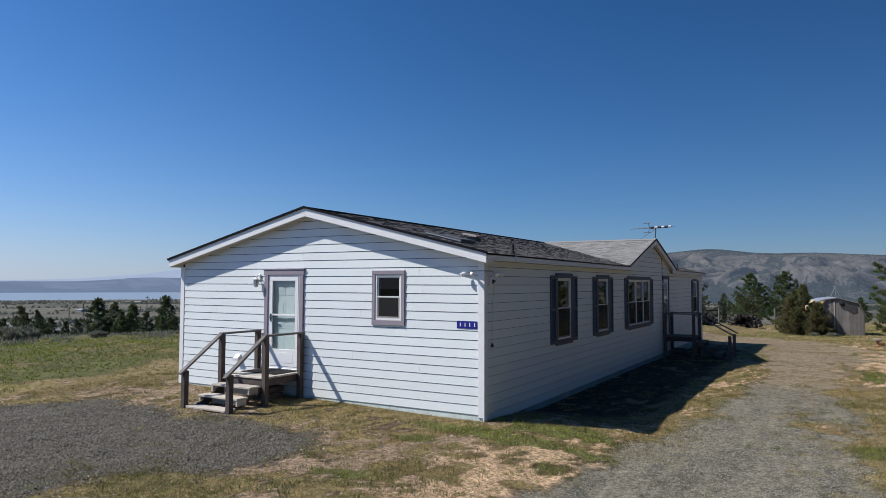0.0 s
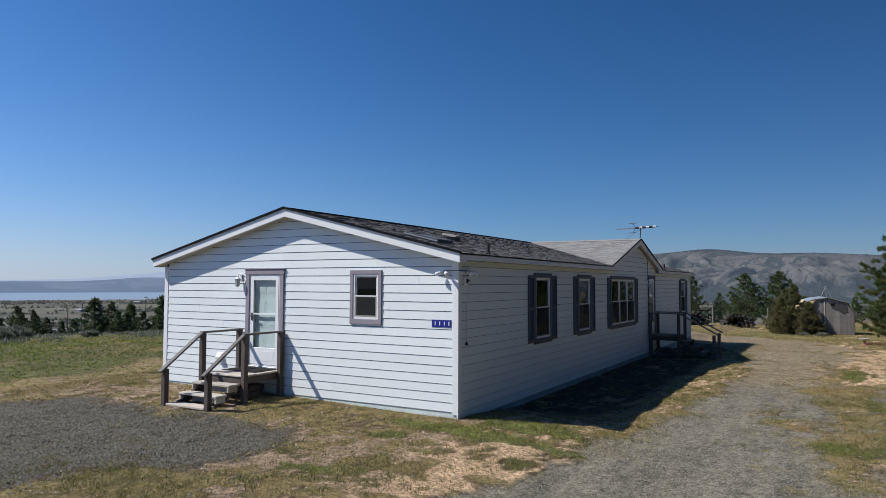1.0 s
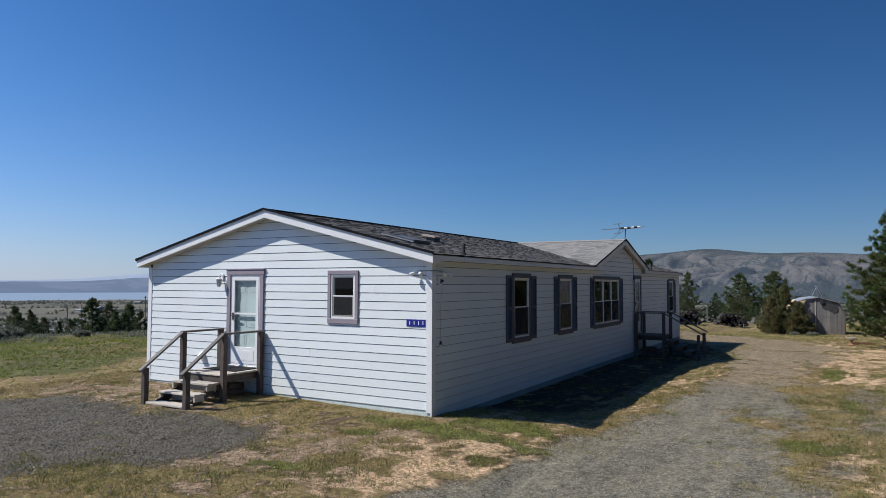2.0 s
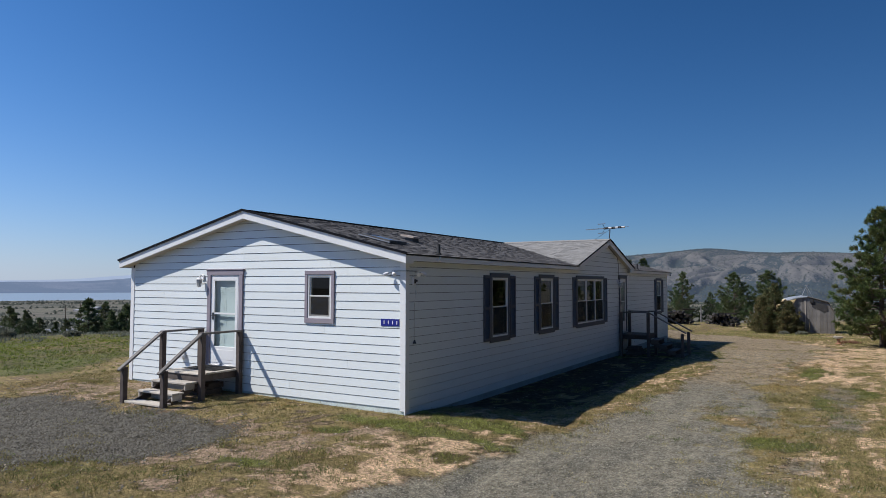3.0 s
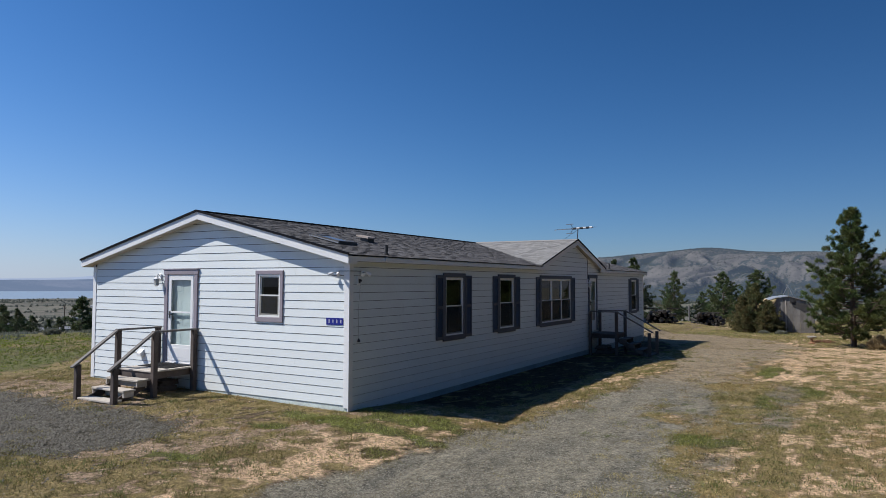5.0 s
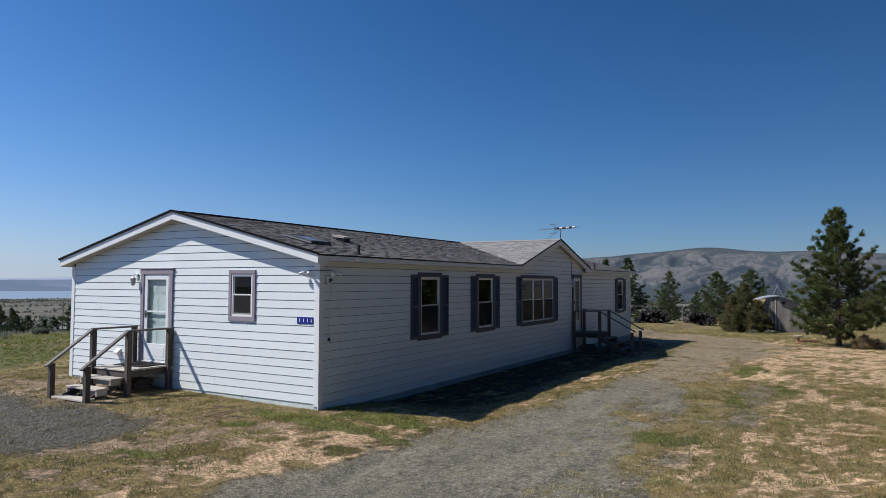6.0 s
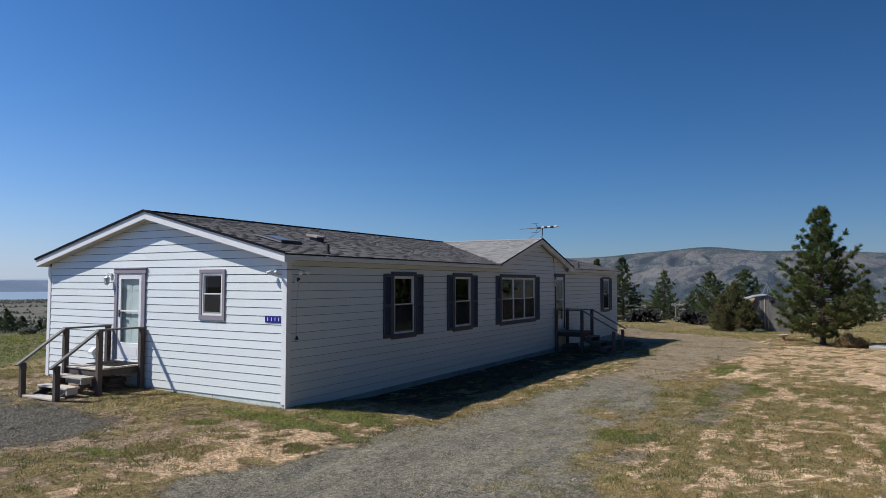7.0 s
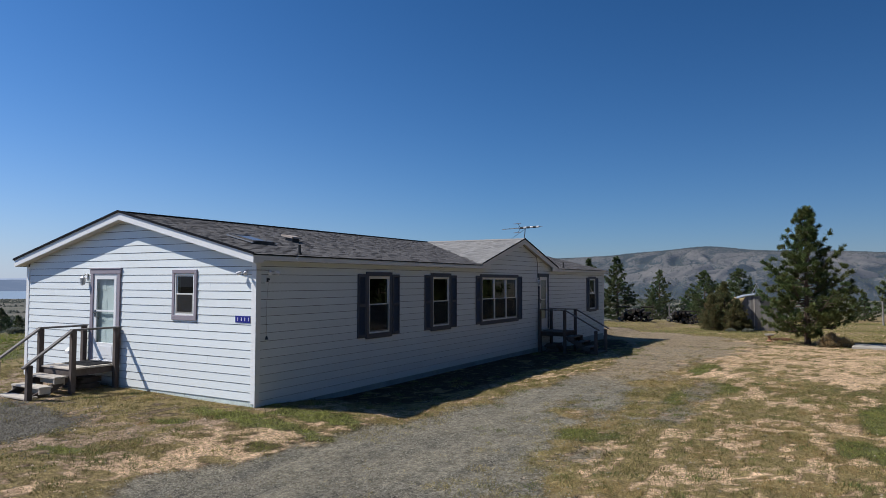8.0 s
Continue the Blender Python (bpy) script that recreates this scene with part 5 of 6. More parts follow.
for a, b, mt, lb in (((-1.05, 2.03), (-1.75, 1.30), FOAM, "torn yellow insulation"), ((-1.03, 2.09), (-1.70, 1.39), TIN, "peeled metal edge")):
    bm = bmesh.new()
    k = 0.1 if mt is FOAM else 0.02
    off = -0.02 if mt is FOAM else 0.03
    y1 = 1.4 if mt is FOAM else 0.25
    vs = [bm.verts.new(v) for v in ((a[0], -0.14, a[1]), (b[0], -0.14, b[1]), (b[0], y1, b[1]), (a[0], y1, a[1]))]
    vs += [bm.verts.new((v.co.x - k * 0.7, v.co.y, v.co.z + k * 0.7)) for v in vs]
    for f in ((0, 1, 2, 3), (7, 6, 5, 4), (0, 4, 5, 1), (1, 5, 6, 2), (2, 6, 7, 3), (3, 7, 4, 0)):
        bm.faces.new([vs[i] for i in f])
    part("torn_cover", bm, mt, shed, lb)
flap = [(-1.38, 1.42), (-0.92, 1.52), (-0.72, 1.80), (-0.55, 2.10), (-1.05, 1.99)]
flap = [(x, -0.15 - 0.05 * (k == 0), z) for k, (x, z) in enumerate(flap)] + [(x, -0.09, z) for x, z in flap]
attach(new("torn_cover", mesh_from("torn_cover", flap, [(4, 3, 2, 1, 0), (5, 6, 7, 8, 9)] + [(k, (k + 1) % 5, (k + 1) % 5 + 5, k + 5) for k in range(5)], FOAM)), shed, "torn cream insulation hanging from the roof")
boxed("lamp_bracket", (0.22, -0.10, 1.90), (0.42, -0.02, 2.14), DARK_METAL, shed)
# Shadow under the shed's roof edge, put in as a thin dark sheet.
patch_ = [(0.30, 1.98), (0.95, 1.84), (1.18, 1.76), (1.22, 1.42), (0.98, 1.30), (0.72, 1.48), (0.36, 1.62)]
patch_ = [(x, -0.034, z) for x, z in patch_] + [(x, -0.022, z) for x, z in patch_]
attach(new("tar_paper", mesh_from("tar_paper", patch_, [(6, 5, 4, 3, 2, 1, 0), (7, 8, 9, 10, 11, 12, 13)] + [(k, (k + 1) % 7, (k + 1) % 7 + 7, k + 7) for k in range(7)], paint("painted_shade", (0.045, 0.043, 0.045), 0.9, (0.09, 0.085, 0.08), 0.3, 4, 30, 0.4))), shed, "dark patch of painted shade under the roof edge")
boxed("corner_strip", (-0.06, -0.035, -0.1), (0.0, -0.021, 2.05), TREAD, shed, bevel=0)
tri_mast = thing("tripod_mast", pose(sx + 0.05, sy + 1.0, z_at(sx, sy) + 2.23), "thin metal tripod mast on the shed roof", "mast")
for dx, dy in ((-0.36, 0), (0.36, 0.1), (0.05, 0.4)):
    part("leg", rod(bmesh.new(), (dx, dy, -0.08), (0, 0.1, 0.72), 0.016, sides=6), METAL, tri_mast)
part("tip", rod(bmesh.new(), (-0.10, 0.1, 0.77), (0.04, 0.1, 0.73), 0.03, sides=6), METAL, tri_mast)


def log_pile(cx, cy, wide, tall, label, seed, turn=0.0):
    r = random.Random(seed)
    base = z_at(cx, cy)
    pile = thing("log_pile", pose(cx, cy, base, 0, 0, turn), label, "log pile", "log piles")
    logs = []
    for k in range(3):
        bm = bmesh.new()
        bmesh.ops.create_cone(bm, cap_ends=True, segments=10, radius1=0.15 - 0.015 * k, radius2=0.13 - 0.02 * k, depth=1.9, matrix=Matrix.Rotation(radians(90), 4, "X"))
        for v in bm.verts:
            v.co += Vector((r.uniform(-1, 1), r.uniform(-2, 2), r.uniform(-1, 1))) * 0.015
        me = bpy.data.meshes.new("log")
        bm.to_mesh(me)
        bm.free()
        me.materials.append(LOG)
        logs.append(me)
    row, z = 0, 0.12
    while z < tall:
        x = -wide / 2 + row * 0.13 + r.uniform(0, 0.08)
        lim = wide / 2 - (row * 0.13 if row < 3 else row * 0.22)
        while x < lim:
            lg = attach(new("log", r.choice(logs)), pile)
            lg.matrix_basis = pose(x, r.uniform(-0.25, 0.25), z + r.uniform(-0.03, 0.03), r.uniform(-5, 5), r.uniform(0, 360), r.uniform(-14, 14)) @ Matrix.Scale(r.uniform(0.7, 1.15), 4)
            x += r.uniform(0.24, 0.30)
        z += 0.235
        row += 1
    for k in range(3):
        lg = attach(new("log", r.choice(logs)), pile)
        lg.matrix_basis = pose(r.uniform(-wide / 2, wide / 2), -0.1, tall + 0.06, 0, r.uniform(-5, 5), 90 + r.uniform(-25, 25)) @ Matrix.Diagonal((0.35, 0.5, 0.35, 1))
    return pile


log_pile(-3.2, 42.5, 2.2, 1.05, "long stack of dark old logs", 3, 12)
log_pile(-0.42, 46.6, 2.3, 0.9, "low slumped stack of dark old logs", 5, 8)

bx, by = 7.24, 26.2
bath = thing("bird_bath", pose(bx, by, z_at(bx, by)), "pale concrete bird bath on a short pedestal", "bird bath")
bm = bmesh.new()
prof = [(0.14, 0.0), (0.15, 0.03), (0.07, 0.08), (0.06, 0.22), (0.09, 0.26)]
prof2 = [(0.09, 0.26), (0.19, 0.30), (0.215, 0.36), (0.195, 0.365), (0.06, 0.32)]


def lathe(bm, pts, sides=20):
    rings = [[bm.verts.new((r_ * math.cos(math.tau * k / sides), r_ * math.sin(math.tau * k / sides), z_)) for k in range(sides)] for r_, z_ in pts]
    for a, b in zip(rings, rings[1:]):
        for k in range(sides):
            bm.faces.new((a[k], a[(k + 1) % sides], b[(k + 1) % sides], b[k]))
    bm.faces.new(rings[0][::-1])
    bm.faces.new(rings[-1])
    return bm


part("pedestal", lathe(bm, prof), RUST, bath, "rusty orange pedestal")
part("bowl", lathe(bmesh.new(), prof2), CONCRETE, bath)
slab_ob = thing("concrete_slab", pose(12.5, 23.6, z_at(12.5, 23.6), 0, 0, -4), "pale concrete slab set in dry grass", "slab")
boxed("slab", (-1.9, -0.7, -0.2), (6, 0.9, 0.07), CONCRETE, slab_ob, bevel=0.02)
for x, y, hh in ((13.3, 52.0, 1.9), (14.2, 52.6, 2.0), (1.1, 55.0, 1.6), (-4.2, 60, 1.7)):
    fp = thing("fence_post", pose(x, y, z_at(x, y)), "grey weathered wooden fence post in grass", "post", "fence posts")
    part("post", rod(bmesh.new(), (0, 0, -0.3), (rng.uniform(-0.04, 0.04), 0, hh), 0.07, 0.06, 8), BARN, fp)


# ---- trees ----
def needles(points, dirs, count, length, width, tints, seed, spread=1.0):
    """Tufts of needles: for each point, count thin blades fanned round its direction. Returns a mesh's arrays."""
    g = np.random.default_rng(seed)
    n = len(points)
    P = np.repeat(np.asarray(points), count, 0)
    D = np.repeat(np.asarray(dirs), count, 0)
    T = np.repeat(np.asarray(tints), count, 0)
    way = D + spread * g.normal(size=P.shape)
    way /= np.linalg.norm(way, axis=1, keepdims=True)
    side = np.cross(way, g.normal(size=P.shape))
    side /= np.linalg.norm(side, axis=1, keepdims=True)
    ln_ = length * g.uniform(0.65, 1.2, (len(P), 1))
    a = P + way * ln_ * 0.05
    tip = P + way * ln_
    v = np.stack([a - side * width * 0.5, tip - side * width * 0.35, tip + side * width * 0.35, a + side * width * 0.5], 1)
    return v.reshape(-1, 3), np.repeat(T * g.uniform(0.75, 1.25, (len(P), 1)), 4, 0)


def quad_mesh(name, v, tint, material):
    me = bpy.data.meshes.new(name)
    k = len(v)
    me.vertices.add(k)
    me.vertices.foreach_set("co", v.astype(np.float32).ravel())
    me.loops.add(k)
    me.loops.foreach_set("vertex_index", np.arange(k, dtype=np.int32))
    me.polygons.add(k // 4)
    me.polygons.foreach_set("loop_start", np.arange(0, k, 4, dtype=np.int32))
    me.update(calc_edges=True)
    colour_layer(me, "tint", np.concatenate([tint, np.ones((k, 1))], 1))
    me.materials.append(material)
    return me


def conifer(name, label, category, group, m, height, radius, seed, limbs=90, per=8, count=14, length=0.2, width=0.02, bare=0.08, tint=(0.055, 0.085, 0.03), lift=0.25, profile=1.0, clump=0.06, spread=0.8, twig=0.3, twigs=True, sizes=(0.5, 0.8, 1.0, 1.05, 1.3)):
    """A tapered trunk with limbs, and a crown of needle tufts gathered at their ends."""
    r = random.Random(seed)
    tree = thing(name, m, label, category, group)
    bm = bmesh.new()
    lean = (r.uniform(-0.02, 0.02) * height, r.uniform(-0.02, 0.02) * height)
    spot = lambda f: Vector((lean[0] * f * f, lean[1] * f * f, height * f))
    tr = 0.022 * height
    last = Vector((0, 0, -0.15))
    for i in range(1, 7):
        nxt = spot(i / 6.2)
        rod(bm, last, nxt, tr * (1 - (i - 1) / 6.6), tr * (1 - i / 6.6), 9)
        last = nxt
    pts, dirs, tints = [], [], []
    for i in range(limbs):
        f = bare + (1 - bare) * ((i + r.random()) / limbs) ** 0.92
        a = i * 2.399 + r.uniform(-0.5, 0.5)
        shape = (1 - f) ** profile * (0.45 + 0.55 * min(1.0, (f - bare) / 0.2 + 0.1)) + 0.04
        size = radius * shape * r.choice(sizes)
        out = Vector((math.cos(a), math.sin(a), 0))
        p0 = spot(f * 0.97)
        bend = lift * size * (0.3 + f)
        p1 = p0 + out * size * 0.55 + Vector((0, 0, bend * 0.15 - 0.08 * size))
        p2 = p0 + out * size + Vector((0, 0, bend))
        rod(bm, p0, p1, tr * 0.30 * (1.1 - f), tr * 0.2 * (1.1 - f), 5)
        rod(bm, p1, p2, tr * 0.2 * (1.1 - f), tr * 0.06, 5)
        shade = r.uniform(0.75, 1.3)
        warm = r.uniform(0.85, 1.2)
        side = Vector((-out.y, out.x, 0))
        subs = max(2, round(size / twig))
        for k in range(subs):
            s = 0.30 + 0.70 * (k + r.random()) / subs
            q = p0.lerp(p1, s / 0.55) if s < 0.55 else p1.lerp(p2, (s - 0.55) / 0.45)
            reach = (0.12 + 0.42 * size * (1.15 - s)) * r.choice((-1, 1)) * r.uniform(0.3, 1.0)
            tip = q + side * reach + out * 0.12 * size + Vector((0, 0, abs(reach) * lift * r.uniform(-0.2, 1.2)))
            if twigs:
                rod(bm, q, tip, tr * 0.07, tr * 0.03, 4)
            d = ((tip - q).normalized() * 0.6 + out * 0.5 + Vector((0, 0, 0.25 + lift))).normalized()
            for e in range(per):
                w = q.lerp(tip, 1.05 - 0.75 * e / per)
                pts.append(w + Vector((r.gauss(0, clump), r.gauss(0, clump), r.gauss(0, clump * 0.7))))
                dirs.append(d)
                tints.append((tint[0] * shade * warm, tint[1] * shade, tint[2] * shade))
    for k in range(5):
        pts.append(spot(0.985 - 0.012 * k))
        dirs.append(Vector((0, 0, 1)))
        tints.append(tint)
    part("trunk", bm, BARK, tree)
    v, tn = needles([tuple(q) for q in pts], [tuple(q) for q in dirs], count, length, width, tints, seed, spread)
    attach(new("crown", quad_mesh("crown", v, tn, LEAF)), tree)
    return tree


def ground_pose(x, y, turn=0.0, size=1.0, sink=0.05):
    return pose(x, y, z_at(x, y) - sink, 0, 0, turn) @ Matrix.Scale(size, 4)


conifer("pine_tree", "young ponderosa pine with an uneven green crown", "tree", "pines", ground_pose(8.9, 24.5), 6.2, 2.35, 12, 118, 4, 44, 0.17, 0.014, 0.06, (0.098, 0.130, 0.046), 0.6, 0.95, 0.06, 0.5, 0.21, True, (0.45, 0.75, 1.0, 1.05, 1.15))
A = conifer("pine_tree", "tall dark ponderosa pine behind the house", "tree", "pines", ground_pose(-11.6, 68), 7.83, 2.73, 21, 72, 3, 34, 0.22, 0.030, 0.06, (0.085, 0.11, 0.048), 0.4, 0.95, 0.08, 0.8, 0.26, True, (0.4, 0.8, 1.0, 1.1, 1.3))
B = conifer("pine_tree", "full pointed ponderosa pine in the yard", "tree", "pines", ground_pose(-10.3, 84), 7.23, 3.14, 33, 64, 3, 22, 0.22, 0.030, 0.05, (0.092, 0.12, 0.05), 0.4, 1.0, 0.08, 0.8, 0.26, True, (0.4, 0.8, 1.0, 1.1, 1.3))
C = conifer("pine_tree", "bushy ponderosa pine behind junipers", "tree", "pines", ground_pose(-1.9, 67), 5.32, 2.48, 45, 64, 3, 22, 0.22, 0.030, 0.05, (0.092, 0.124, 0.05), 0.45, 0.9, 0.08, 0.8, 0.26, True, (0.4, 0.8, 1.0, 1.1, 1.3))
for src, x, y, turn, size in ((C, 1.1, 71, 70, 1.09), (B, -7.2, 66, 120, 0.45), (A, -6.3, 41.0, 50, 0.62), (B, -7.0, 86, 200, 0.6), (C, -4.0, 76.0, 10, 0.6)):
    copy_thing(src, ground_pose(x, y, turn, size))
A2 = conifer("pine_tree", "dark full ponderosa pine on the far side of the yard", "tree", "pines", ground_pose(17.5, 70, 220), 6.3, 2.4, 71, 46, 3, 13, 0.28, 0.07, 0.05, (0.085, 0.11, 0.05), 0.3, 0.95, 0.11, 0.8, 0.36, False)
B2 = conifer("pine_tree", "broad dark ponderosa pine beyond the dry grass", "tree", "pines", ground_pose(15.3, 66, 75), 5.6, 2.3, 73, 46, 3, 13, 0.28, 0.07, 0.05, (0.09, 0.117, 0.05), 0.2, 1.0, 0.11, 0.8, 0.36, False)
for src, x, y, turn, size in ((A2, -3.0, 78.0, 80, 0.6), (B2, 12.6, 66, 30, 0.5), (B2, 10.2, 69, 140, 0.45), (B2, 8.2, 75, 310, 0.5), (B2, 11.6, 60, 210, 0.4), (A2, 16, 58, 100, 0.5),
                              (A2, 26, 8, 20, 1.2), (B2, 29, 15, 160, 1.25), (A2, 25, 22, 240, 1.2), (A2, 31, 30, 300, 1.3), (B2, 34, 4, 100, 1.2), (B2, 30, 40, 0, 1.3), (B2, 24, 50, 40, 1.2)):
    copy_thing(src, ground_pose(x, y, turn, size))
# the pines along the far side of the drive, which the windows mirror
M = conifer("pine_tree", "tall ponderosa pine along the far side of the drive", "tree", "pines", ground_pose(33, 24, 10), 6.0, 2.4, 79, 44, 2, 26, 0.32, 0.065, 0.05, (0.09, 0.117, 0.05), 0.25, 0.95, 0.12, 0.8, 0.42, False)
# Rows added out of view also keep low sky off the long wall.
for n, (x, y) in enumerate(((15.5, -13), (17.5, -8.5), (16.5, -4), (18.5, 0.5), (16.8, 4.5), (18.2, 8.5), (17.4, 12.5), (19.2, 16.5), (18.0, 20.5), (20.0, 25), (21.5, 30), (21, -1.5), (21.5, 6), (22, 13), (23, 20), (20, -11), (17.5, 28.5), (19, 33), (21, 37.5), (18.8, 41), (23, 43), (20.5, 47.5), (25, 33), (26, 39), (23.5, 51), (28, 47))):
    copy_thing(M, ground_pose(x, y, 47 * n, 1.6 + 0.13 * (n % 4)))
J = conifer("juniper_tree", "dense dusty green juniper with foliage to the ground", "tree", "junipers", ground_pose(3.95, 36.5), 3.15, 0.95, 61, 100, 3, 24, 0.12, 0.020, 0.02, (0.125, 0.13, 0.056), 0.6, 1.1, 0.05, 0.8, 0.2, False)
K = conifer("juniper_tree", "dense brownish juniper beside the shed", "tree", "junipers", ground_pose(3.1, 37.4), 2.4, 0.95, 67, 90, 3, 24, 0.12, 0.020, 0.02, (0.135, 0.128, 0.056), 0.55, 1.0, 0.05, 0.8, 0.2, False)
for src, x, y, turn, size in ((K, 3.2, 36.6, 100, 0.95), (J, 3.3, 38.8, 200, 0.92), (K, 4.75, 36.1, 30, 0.85), (K, 4.5, 35.5, 210, 0.62), (K, 3.4, 35.8, 300, 0.62), (K, 5.1, 36.2, 150, 0.50), (K, 3.1, 36.4, 250, 0.66), (K, 5.4, 36.6, 20, 0.34)):
    copy_thing(src, ground_pose(x, y, turn, size))

# conifers on the slope below the field
g = random.Random(9)
for n, (x, y, top) in enumerate(((-72.8, 30.5, -0.3), (-79.8, 32.3, -1.9), (-66.1, 28.6, -0.5), (-69, 30.6, -1.4), (-73.0, 33.9, -1.7), (-78.3, 38.9, -2.5), (-72.2, 36.6, -2.0), (-81.3, 45.2, 0.2), (-82.2, 48.2, -0.4), (-76.8, 45.5, -1.4),
                                 (-78.3, 50.4, -1.7), (-80.4, 55.0, 0.4), (-77.5, 54.4, -2.4), (-74, 41, -3.0), (-79, 47, -2.4), (-84, 52, -2.0), (-70, 26, -2.2), (-76, 30, -2.0), (-75, 52, -2.6), (-129.5, 84.4, -2.4), (-64, 34, -2.6), (-66, 45, -3), (-70, 29.5, -0.9), (-73, 49, -2.2), (-70, 40, -2.7), (-62, 27, -2.2), (-69, 24, -1.3))):
    src = (A2, B2)[n % 2]
    tall = (6.3, 5.6)[n % 2]
    base = z_at(x, y)
    size = (top - base) / tall
    broad = size * g.uniform(0.8, 1.25)
    copy_thing(src, pose(x, y, base - 0.1, 0, 0, g.uniform(0, 360)) @ Matrix.Diagonal((broad, broad, size, 1)))


# ---- grass, weeds, stones ----
def tri_mesh(name, v, f, material, tint=None):
    me = bpy.data.meshes.new(name)
    me.vertices.add(len(v))
    me.vertices.foreach_set("co", v.astype(np.float32).ravel())
    me.loops.add(f.size)
    me.loops.foreach_set("vertex_index", f.astype(np.int32).ravel())
    me.polygons.add(len(f))
    me.polygons.foreach_set("loop_start", np.arange(0, f.size, f.shape[1], dtype=np.int32))
    me.update(calc_edges=True)
    if tint is not None:
        colour_layer(me, "tint", np.concatenate([tint, np.ones((len(v), 1))], 1))
    me.materials.append(material)
    return me


def blades(x, y, tall, count, width, tint, seed, lean=0.55, spread=0.03):
    """Tufts of grass at (x, y): count blades each, bent outwards."""
    g = np.random.default_rng(seed)
    X, Y, H, T = np.repeat(x, count), np.repeat(y, count), np.repeat(tall, count), np.repeat(tint, count, 0)
    n = len(X)
    S = np.repeat(spread * (0.5 + tall / 0.1), count)
    X, Y = X + g.normal(0, 1, n) * S, Y + g.normal(0, 1, n) * S
    H = H * g.uniform(0.5, 1.25, n)
    a = g.uniform(0, math.tau, n)
    out = np.abs(g.normal(0, lean, n)) * H
    Z = land(X, Y) - 0.01
    cx, sy_ = np.cos(a), np.sin(a)
    b = g.uniform(0, math.tau, n)
    wx, wy = np.cos(b) * width / 2, np.sin(b) * width / 2
    tx, ty, tz = X + cx * out, Y + sy_ * out, Z + H
    v = np.stack([np.stack([X - wx, Y - wy, Z], -1), np.stack([X + wx, Y + wy, Z], -1), np.stack([tx + wx * 0.4, ty + wy * 0.4, tz], -1), np.stack([tx - wx * 0.4, ty - wy * 0.4, tz], -1)], 1)
    return v.reshape(-1, 3), np.repeat(T * g.uniform(0.75, 1.25, (n, 1)), 4, 0)


def pick(n, x0, x1, y0, y1, seed):
    g = np.random.default_rng(seed)
    return g.uniform(x0, x1, n), g.uniform(y0, y1, n), g


LUSH, OLIVE, STRAW, SAGE = np.array((0.215, 0.232, 0.062)), np.array((0.185, 0.16, 0.063)), np.array((0.255, 0.205, 0.092)), np.array((0.30, 0.31, 0.24))


def turf(name, n, x0, x1, y0, y1, seed, count, width, scale=1.0):
    x, y, g = pick(n, x0, x1, y0, y1, seed)
    rock, green, dry, dirt, fresh = soils(x, y)
    inside = (x > -8.15) & (x < 0.03) & (y > -0.03) & (y < 23.5)
    clump = fbm(x * 2.6, y * 2.6, 3, 77)
    weedy = np.maximum(sm(-5.5, -2.5, x) * (x < 1), sm(4.0, 5.4, x) * (1 - 0.6 * sm(9, 13, y)))
    want = np.clip(1.25 * (green + dry) * (0.35 + 0.65 * sm(0.35, 0.55, clump)) + 0.10 * (1 - rock) + (0.10 + 0.7 * weedy) * rock * sm(0.50, 0.66, clump) + 0.01, 0, 1)
    # Few tufts along the long wall, so its shade stays dark.
    keep = (g.uniform(0, 1, n) < want) & ~inside & ~((x > 0) & (x < 2.5) & (y > 2.2) & (y < 22) & (g.uniform(0, 1, n) < 0.93))
    x, y, green, dry, clump = x[keep], y[keep], green[keep], dry[keep], clump[keep]
    g2 = g.uniform(0, 1, (len(x), 1))
    gr = np.clip(green * 1.4 + 0.25 * (clump - 0.45), 0, 1)[:, None]
    tint = np.where(g2 < gr, LUSH * (0.75 + 0.6 * green[:, None]) + OLIVE * 0.2, np.where(g2 < gr + 0.28, OLIVE, np.where(g2 > 0.93, STRAW * 0.45, STRAW)))
    tint = tint * g.uniform(0.7, 1.3, (len(x), 1)) * np.where((x > 4)[:, None], np.where(g2 < gr, 0.75, 1.6), 1.0)
    tall = scale * (0.010 + 0.022 * green + 0.016 * g.uniform(0, 1, len(x)) ** 2 + 0.02 * sm(0.6, 0.75, clump))
    v, tn = blades(x, y, tall, count, width, tint, seed, 1.1, 0.045)
    tagged(new(name, quad_mesh(name, v, tn, GRASS)), "short patchy green and straw-coloured grass", "grass", kind="stuff")


turf("grass", 165000, -10, 12, -6.5, 9, 101, 5, 0.008)
turf("grass", 55000, -4, 16, 9, 30, 102, 4, 0.013, 1.3)


